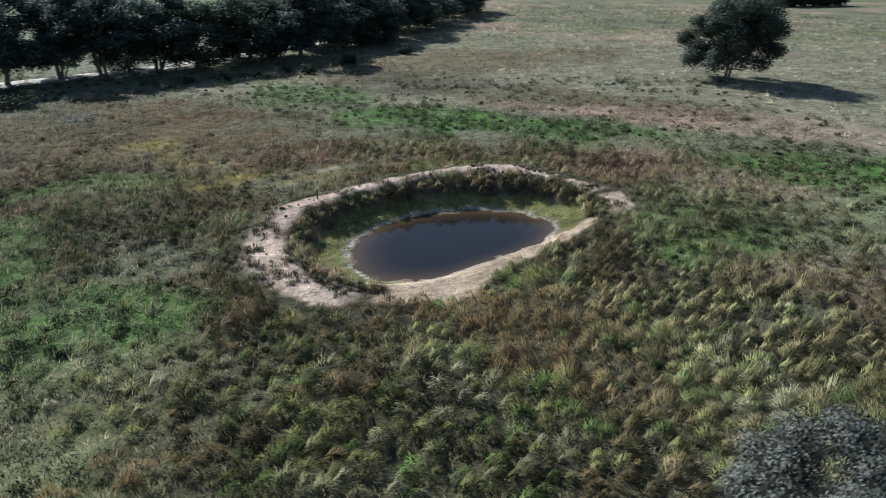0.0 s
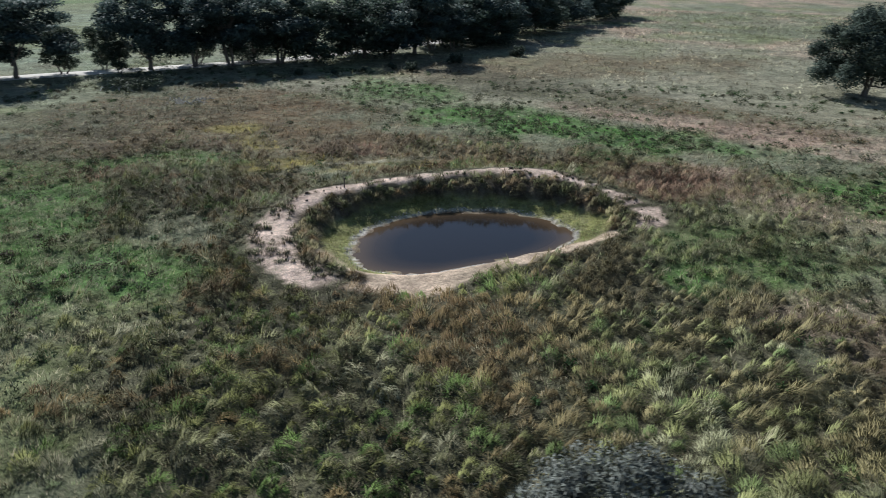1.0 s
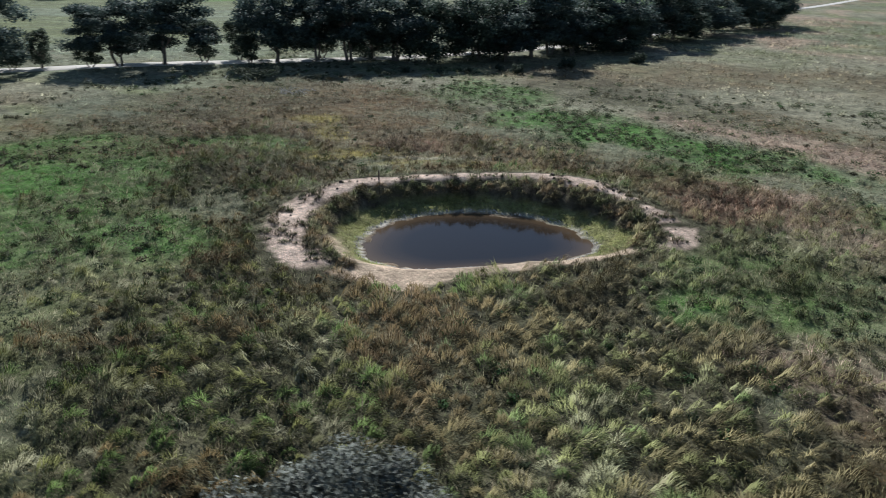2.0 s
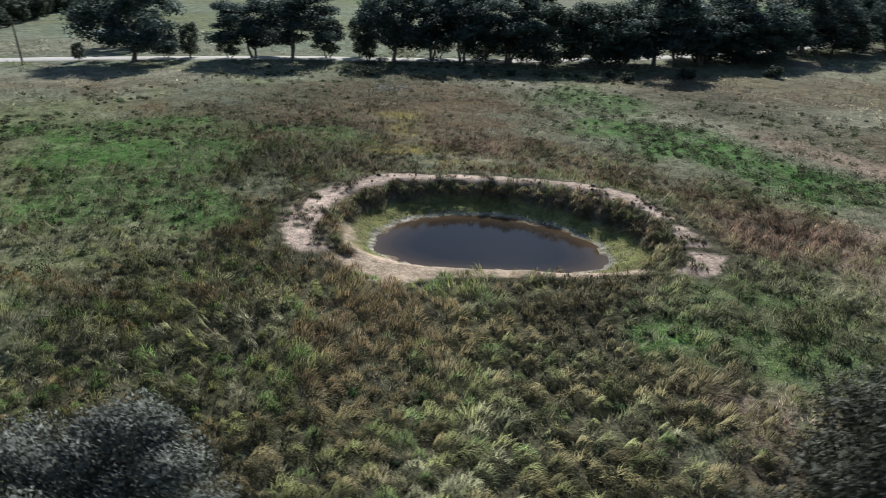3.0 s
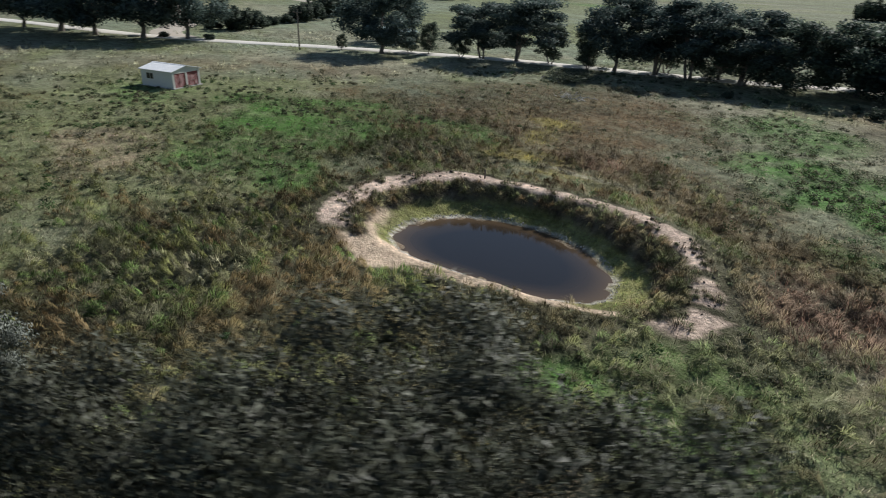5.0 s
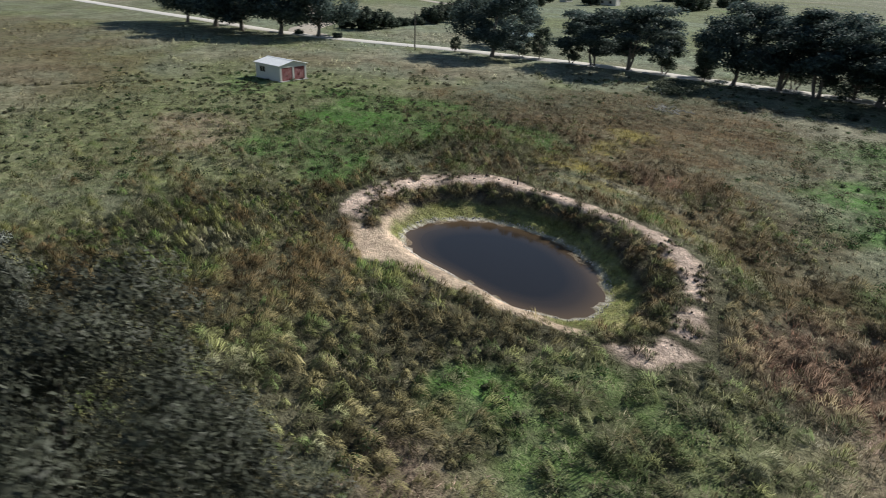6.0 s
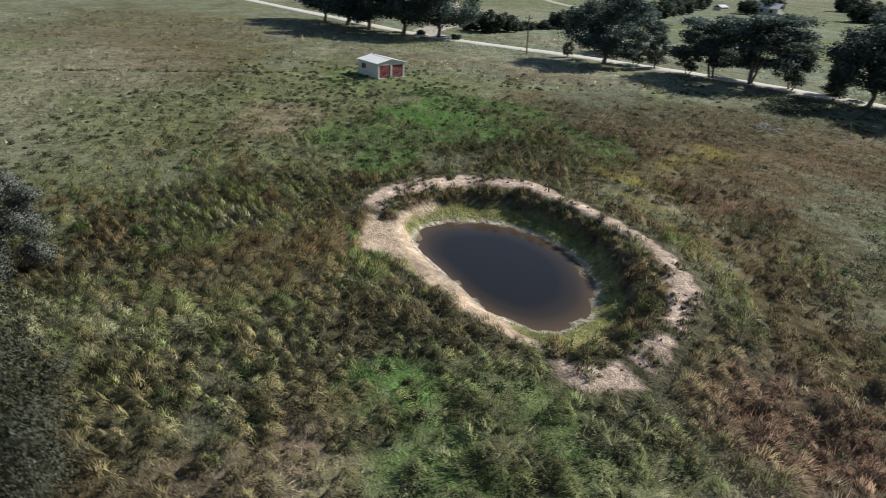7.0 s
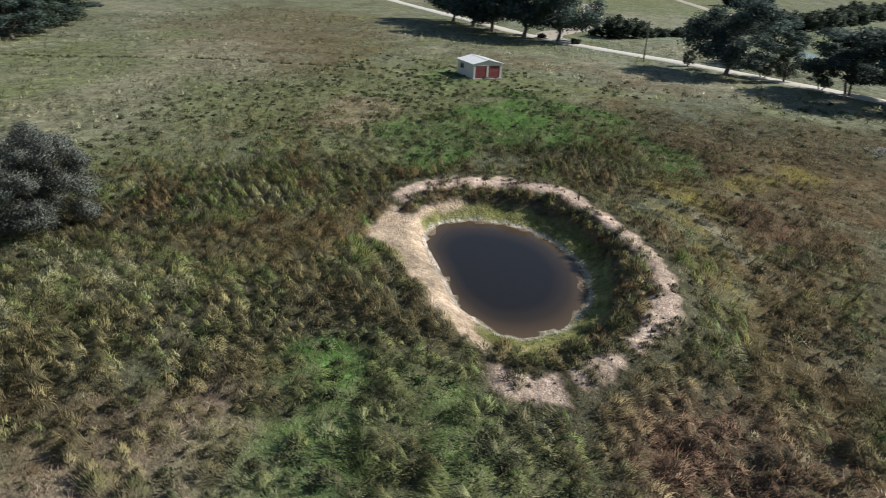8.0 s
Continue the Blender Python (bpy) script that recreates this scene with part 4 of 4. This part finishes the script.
def tussock_colours(rng, x, y):
    """Olive, brown, yellow-green and grey-green clumps that change over a few metres."""
    p = np.array([(0.20, 0.207, 0.07), (0.20, 0.148, 0.066), (0.285, 0.285, 0.14), (0.132, 0.20, 0.055), (0.175, 0.12, 0.058), (0.335, 0.325, 0.20)])
    u = np.clip(0.48 - 0.2 * ramp(y, 22, 29) + 0.56 * rough_field(x, y, 3.6, 61, 2) + rng.normal(0, 0.15, len(x)), 0, 0.999)
    order = np.array([4, 1, 1, 0, 3, 0, 2, 5])
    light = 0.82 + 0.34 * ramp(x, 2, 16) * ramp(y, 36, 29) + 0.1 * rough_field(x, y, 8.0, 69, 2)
    c = p[order[(u * 8).astype(int)]]
    _, share = growth(x, y)
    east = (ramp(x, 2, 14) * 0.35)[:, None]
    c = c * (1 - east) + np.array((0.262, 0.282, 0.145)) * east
    for kind, own, w in (("red", (0.30, 0.195, 0.135), 0.95), ("brown", (0.19, 0.155, 0.09), 0.8), ("green", (0.12, 0.19, 0.06), 0.5), ("pale", (0.30, 0.29, 0.20), 0.5)):
        k = (share[kind] * w)[:, None]
        c = c * (1 - k) + np.array(own) * k
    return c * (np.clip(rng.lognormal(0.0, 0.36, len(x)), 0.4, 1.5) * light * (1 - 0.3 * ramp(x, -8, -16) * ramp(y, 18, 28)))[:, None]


# Dense tussocks round the dam, on the near side and over its bank.
x, y, rng = jittered(-36, 34, 3, 62, 0.84, 81)
_, share = growth(x, y)
angle, r, (rw, rf, rc, hc, wp) = dam_at(x, y)
bare = share["sand"] + share["tan"] + share["shelf"] + share["salt"] + share["mud"]
want = share["olive"] * 1.15 + 0.45 * share["brown"] * ramp(y, 68, 62) * ramp(x, -24, -16) + 0.9 * share["red"] + (0.2 + 0.25 * ramp(x, -8, -16) * ramp(y, 18, 28)) * (share["green"] + share["meadow"] + share["pale"] + share["pink"])
want *= np.where(rough_field(x, y, 2.0, 62, 2) > -0.75, 1, 0.25) * (1 - 0.85 * ramp(share["green"], 0.35, 0.65))
ok = (rng.random(len(x)) < want) & (bare < 0.35) & (r > rf + 0.2) & ((np.abs(r - rc) > wp + np.where(angle < 62, 1.2, 0.95)) | (angle < 16) | (angle > 245))
x, y = x[ok], y[ok]
big = np.clip(0.70 + 0.28 * rough_field(x, y, 2.6, 63, 2) + rng.normal(0, 0.18, len(x)), 0.32, 1.3)
_, share = growth(x, y)
tip_colour = np.array((0.42, 0.37, 0.25)) + share["red"][:, None] * np.array((0.06, -0.03, 0.03))
near = tufts(rng, x, y, tussock_colours(rng, x, y), 125, big * 0.6, 0.022, big * 0.58, 2.1, np.clip(rng.normal(-0.06, 0.16, len(x)), 0, 0.5), comb=1.5, mound=1.15, crown=0.5, tip=0.06 + 0.1 * share["red"], tip_colour=tip_colour)
# The thick fringe on the inner slope of the bank.
x, y, rng = jittered(-16, 18, 24, 56, 0.6, 82)
angle, r, (rw, rf, rc, hc, wp) = dam_at(x, y)
slope = (r > rf + 0.25) & (r < rc - wp - 0.35) & (angle > 17) & (angle < 243) & (rng.random(len(x)) < 0.9)
_, share = growth(x, y)
slope &= (share["tan"] + share["sand"]) < 0.4
x, y = x[slope], y[slope]
big = rng.uniform(0.45, 0.95, len(x))
dark = np.array([(0.14, 0.125, 0.06), (0.17, 0.12, 0.06), (0.11, 0.12, 0.05), (0.20, 0.17, 0.09)])[rng.integers(0, 4, len(x))] * np.clip(rng.lognormal(0, 0.35, len(x)), 0.5, 1.7)[:, None]
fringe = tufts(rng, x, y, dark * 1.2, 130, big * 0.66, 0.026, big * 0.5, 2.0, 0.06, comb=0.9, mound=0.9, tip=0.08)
# Short green growth on the shelf by the water.
x, y, rng = jittered(-12, 16, 26, 54, 0.3, 86)
angle, r, (rw, rf, rc, hc, wp) = dam_at(x, y)
_, share = growth(x, y)
ok = (r > rw + 0.45) & (r < rf + 0.3) & (share["shelf"] > 0.5) & (rng.random(len(x)) < 0.8)
x, y = x[ok], y[ok]
big = rng.uniform(0.12, 0.26, len(x))
c = np.array([(0.23, 0.28, 0.08), (0.28, 0.27, 0.10), (0.17, 0.25, 0.065)])[rng.integers(0, 3, len(x))] * rng.uniform(0.8, 1.2, len(x))[:, None]
shelf = tufts(rng, x, y, c, 10, big, 0.035, big * 0.9, 1.0, 0.1, 1)
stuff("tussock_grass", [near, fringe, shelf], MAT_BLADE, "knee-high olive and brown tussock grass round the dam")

# Lower grass over the nearer paddocks.
kinds = {"green": (0.074, 0.215, 0.031), "meadow": (0.20, 0.22, 0.092), "brown": (0.165, 0.103, 0.045), "yellow": (0.31, 0.255, 0.062), "pink": (0.47, 0.34, 0.265), "red": (0.19, 0.10, 0.065), "pale": (0.36, 0.335, 0.24), "far": (0.235, 0.24, 0.15), "olive": (0.15, 0.16, 0.075)}
x, y, rng = jittered(-56, 44, -2, 94, 0.66, 83)
_, share = growth(x, y)
names = list(kinds)
angle, r, (rw, rf, rc, hc, wp) = dam_at(x, y)
w = np.stack([share[k] for k in names], 1)
pick = (w.cumsum(1) < (rng.random(len(x)) * w.sum(1))[:, None]).sum(1).clip(0, len(names) - 1)
ok = (w.sum(1) > 0.6) & (r > rf) & (rng.random(len(x)) < 0.9)
x, y, pick = x[ok], y[ok], pick[ok]
tall = np.array([0.18, 0.2, 0.5, 0.45, 0.38, 0.6, 0.26, 0.26, 0.36])[pick] * np.clip(1 + 0.5 * rough_field(x, y, 2.5, 64, 2), 0.5, 1.7)
c = np.array([kinds[k] for k in names])[pick] * (rng.uniform(0.55, 1.35, len(x)) * (1 + 0.25 * rough_field(x, y, 1.6, 67, 2)))[:, None]
smoother = pick == names.index("brown")
tall[smoother] *= 0.7
c[smoother] = c[smoother] * 0.4 + np.array(kinds["brown"]) * 0.6
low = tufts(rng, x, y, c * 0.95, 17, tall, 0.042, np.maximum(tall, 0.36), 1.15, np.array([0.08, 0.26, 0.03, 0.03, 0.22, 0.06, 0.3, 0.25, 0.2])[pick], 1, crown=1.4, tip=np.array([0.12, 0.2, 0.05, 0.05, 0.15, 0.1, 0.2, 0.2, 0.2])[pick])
stuff("meadow_grass", [low], MAT_BLADE, "short mixed green, straw and brown paddock grass")

# Small clumps in every kind of ground.
x, y, rng = jittered(-50, 42, -22, 84, 0.92, 87)
colour, share = growth(x, y)
angle, r, (rw, rf, rc, hc, wp) = dam_at(x, y)
bare = share["sand"] + share["tan"] + share["shelf"] + share["salt"] + share["mud"]
west = np.maximum(ramp(x, -8, -16) * ramp(y, 16, 28), ramp(x, 12, 17) * ramp(y, 32, 37) * ramp(y, 62, 56) * ramp(x, 30, 25))
ok = (bare < 0.3) & (r > rc + wp + 0.85) & (rng.random(len(x)) < np.clip(0.58 + 0.45 * west + 0.55 * rough_field(x, y, 3.5, 68, 2), 0.05 + 0.5 * west, 0.95) * (1 - 0.5 * share["olive"] * ramp(x, -22, -14)) * (1 - 0.3 * share["green"]) * (1 - 0.8 * share["brown"] * ramp(x, 2, -8)) * (1 - 0.9 * share["yellow"]))
x, y, colour = x[ok], y[ok], colour[ok]
big = np.clip(rng.lognormal(-0.8, 0.38, len(x)) * (1 + 0.5 * west[ok]), 0.22, 1.25)
mixed_in = np.array([(0.085, 0.09, 0.045), (0.12, 0.10, 0.06), (0.26, 0.235, 0.15), (0.09, 0.125, 0.05), (0.13, 0.105, 0.06), (0.14, 0.13, 0.07)])[rng.integers(0, 6, len(x))]
clumps = tufts(rng, x, y, (colour * 0.3 + mixed_in * 0.85) * (rng.uniform(0.65, 1.35, len(x)) * (1 - 0.35 * west[ok]))[:, None], 58, big * 0.6, 0.03, big * 0.6, 1.7, 0.08, 1, comb=1.0, mound=1.0, crown=0.5, tip=0.08)
stuff("small_clumps", [clumps], MAT_BLADE, "small grass clumps of mixed olive, brown and straw")

# Ragged short growth where the ground lies open near the dam.
x, y, rng = jittered(-32, 40, 0, 66, 0.36, 89)
colour, share = growth(x, y)
angle, r, (rw, rf, rc, hc, wp) = dam_at(x, y)
open_ground = share["meadow"] + share["green"] + share["pale"] + share["pink"] + share["far"]
ok = (rng.random(len(x)) < open_ground * np.clip(0.66 + 0.6 * rough_field(x, y, 2.0, 74, 2), 0.08, 1)) & (r > rc + wp + 0.4)
x, y, colour = x[ok], y[ok], colour[ok]
size = np.clip(rng.lognormal(-1.25, 0.42, len(x)) * (1 + 0.4 * rough_field(x, y, 1.7, 75, 2)), 0.12, 0.75)
other = np.array([(0.07, 0.075, 0.04), (0.42, 0.37, 0.25), (0.12, 0.18, 0.06), (0.26, 0.21, 0.13), (0.12, 0.10, 0.06)])[np.clip((2.5 + 2.2 * rough_field(x, y, 1.3, 76, 2) + rng.normal(0, 1.2, len(x))), 0, 4.9).astype(int)]
ragged = tufts(rng, x, y, (colour * 0.4 + other * 0.8) * rng.uniform(0.6, 1.35, len(x))[:, None], 11, size, 0.03, size * 1.1, 1.3, 0.1, 1, comb=0.6, crown=1.0)
stuff("ragged_growth", [ragged], MAT_BLADE, "ragged short green and straw-coloured growth")

# Sparse coarse tufts further off.
x, y, rng = jittered(-130, 140, -90, 290, 1.45, 84)
inside = (x > -56) & (x < 44) & (y > -2) & (y < 94)
colour, share = growth(x, y)
ok = ~inside & (rng.random(len(x)) < 0.5 + 0.6 * rough_field(x + 0.5 * y, y * 2.2, 9.0, 65, 3))
road = smooth_line(ROAD, 3.0)
road = road[(np.abs(road[:, 0]) < 260) & (np.abs(road[:, 1]) < 260)]
away = np.array([np.min(np.hypot(road[:, 0] - a, road[:, 1] - b)) for a, b in zip(x, y)])
ok &= away > 3.6
x, y, colour = x[ok], y[ok], colour[ok]
size = rng.uniform(0.35, 0.8, len(x)) * (1 + 0.7 * ramp(y, 110, 260))
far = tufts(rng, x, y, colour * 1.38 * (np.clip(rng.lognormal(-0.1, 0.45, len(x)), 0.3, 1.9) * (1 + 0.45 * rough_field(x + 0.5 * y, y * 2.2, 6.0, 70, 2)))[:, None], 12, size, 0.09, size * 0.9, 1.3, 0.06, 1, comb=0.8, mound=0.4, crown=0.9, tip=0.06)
stuff("pasture_tufts", [far], MAT_BLADE, "scattered coarse grass tufts over far pasture")

# A dark line of rank grass along an old furrow.
line = smooth_line([(-30, -56), (-36, -43.5), (-47, -27.4), (-53.6, -8.6), (-58, 2)], 0.28)
rng = np.random.default_rng(88)
x, y = line[:, 0] + rng.normal(0, 0.35, len(line)), line[:, 1] + rng.normal(0, 0.35, len(line))
keep = (rough_field(x, y, 5.0, 73, 2) > -0.1) & (rng.random(len(x)) < 0.7)
x, y = x[keep], y[keep]
size = rng.uniform(0.3, 0.8, len(x))
furrow = tufts(rng, x, y, np.array((0.10, 0.10, 0.055)) * rng.uniform(0.7, 1.3, len(x))[:, None], 30, size, 0.06, size * 0.5, 1.0, 0.1, 1)
stuff("furrow_grass", [furrow], MAT_BLADE, "dark rank grass along an old furrow")

# Leafy weeds in the green ground.
x, y, rng = jittered(-72, 46, -10, 104, 0.92, 85)
_, share = growth(x, y)
lush = share["green"] * 1.0 + share["meadow"] * 0.5 + share["far"] * 0.2 + share["pale"] * 0.2 + share["pink"] * 0.12 + share["olive"] * 0.15
angle, r, (rw, rf, rc, hc, wp) = dam_at(x, y)
ok = (rng.random(len(x)) < lush * np.clip(0.42 + 0.22 * ramp(y, 55, 66) + 0.55 * rough_field(x, y, 4.5, 66, 2), 0.05, 0.95)) & (r > rc + 2.5)
x, y = x[ok], y[ok]
size = np.clip(rng.lognormal(-0.85, 0.42, len(x)) * (1 + 0.35 * ramp(y, 55, 66)), 0.2, 1.15)
wc = np.array([(0.065, 0.085, 0.045), (0.09, 0.10, 0.055), (0.095, 0.09, 0.055), (0.06, 0.11, 0.04)])


def weeds(rng, x, y, size, tones, leaves, leaf):
    """Low leafy clumps, each in one tone."""
    groups, k = [], rng.integers(0, len(tones), len(x))
    z = height(x, y)
    for t in range(len(tones)):
        s = k == t
        if s.any():
            groups.append(leaves_in(rng, np.stack([x[s], y[s], z[s] + size[s] * 0.3], 1), np.stack([size[s], size[s], size[s] * 0.5], 1), int(s.sum()) * leaves, leaf[0], leaf[1], tones[t], -0.5, 3))
    return groups


stuff("leafy_weeds", weeds(rng, x, y, size, [tuple(c) for c in wc], 76, (0.18, 0.085)), MAT_LEAF, "dark leafy weed clumps in lush green grass", "weeds")

# Clods, small stones and stubs along the bare crest, and pale stones at the water's edge.
def pebbles(rng, x, y, size):
    """Small squat uneven stones: eight corners, twelve faces each."""
    n = len(x)
    corner = np.array([(a, b, c) for c in (-1, 1) for b in (-1, 1) for a in (-1, 1)], float)
    v = corner[None] * rng.uniform(0.55, 1.0, (n, 8, 3)) * np.array((0.5, 0.5, 0.35))
    v[:, 4:, :2] *= 0.7
    a = rng.uniform(0, 6.28, n)
    ca, sa = np.cos(a)[:, None], np.sin(a)[:, None]
    vx, vy = v[..., 0] * ca - v[..., 1] * sa, v[..., 0] * sa + v[..., 1] * ca
    z = height(x, y)
    p = np.stack([vx * size[:, None] + x[:, None], vy * size[:, None] + y[:, None], v[..., 2] * size[:, None] + (z + 0.1 * size)[:, None]], 2)
    f = np.array([(0, 2, 1), (1, 2, 3), (4, 5, 6), (5, 7, 6), (0, 1, 4), (1, 5, 4), (2, 6, 3), (3, 6, 7), (0, 4, 2), (2, 4, 6), (1, 3, 5), (3, 7, 5)])
    return p.reshape(-1, 3), (np.arange(n)[:, None, None] * 8 + f).reshape(-1, 3)


rng = np.random.default_rng(91)
ang = rng.uniform(0, 360, 800)
edge = round_table(R_WATER, ang) + rng.uniform(0.1, 0.5, len(ang))
x, y = DAM[0] + edge * np.cos(np.radians(ang)), DAM[1] + edge * np.sin(np.radians(ang))
v, f = pebbles(rng, x, y, np.clip(rng.lognormal(-2.8, 0.45, len(x)), 0.03, 0.2))
tagged(new("shore_stones", mesh_of("shore_stones", v, f, None, MAT_STONE)), "small pale stones along the water's edge", "stones", kind="stuff")
ang = np.concatenate([rng.uniform(20, 240, 46), rng.uniform(22, 95, 14)])
edge = round_table(R_CREST, ang) + rng.normal(0, 0.9, len(ang)) * round_table(W_PATH, ang)
x, y = DAM[0] + edge * np.cos(np.radians(ang)), DAM[1] + edge * np.sin(np.radians(ang))
v, f = pebbles(rng, x, y, np.clip(rng.lognormal(-2.0, 0.45, len(x)), 0.06, 0.4))
tagged(new("crest_clods", mesh_of("crest_clods", v, f, None, MAT_CLOD)), "dark earth clods strewn over the bare crest", "clods", kind="stuff")

ang = np.concatenate([rng.uniform(19, 240, 190), rng.uniform(19, 80, 60), rng.uniform(182, 236, 150)])
edge = round_table(R_CREST, ang) + rng.choice([-1, 1], len(ang)) * np.abs(rng.normal(0.75, 0.45, len(ang))) * round_table(W_PATH, ang)
x, y = DAM[0] + edge * np.cos(np.radians(ang)), DAM[1] + edge * np.sin(np.radians(ang))
ok = rough_field(x, y, 1.5, 92, 2) > -0.05
x, y = x[ok], y[ok]
size = np.clip(rng.lognormal(-1.25, 0.45, len(x)), 0.12, 0.6)
c = np.array([(0.12, 0.115, 0.06), (0.14, 0.11, 0.065), (0.11, 0.13, 0.06)])[rng.integers(0, 3, len(x))] * rng.uniform(0.75, 1.2, len(x))[:, None]
stuff("crest_tufts", [tufts(rng, x, y, c, 34, size, 0.03, size * 0.5, 1.2, 0.15, comb=0.5)], MAT_BLADE, "small dark grass tufts along the bare crest")
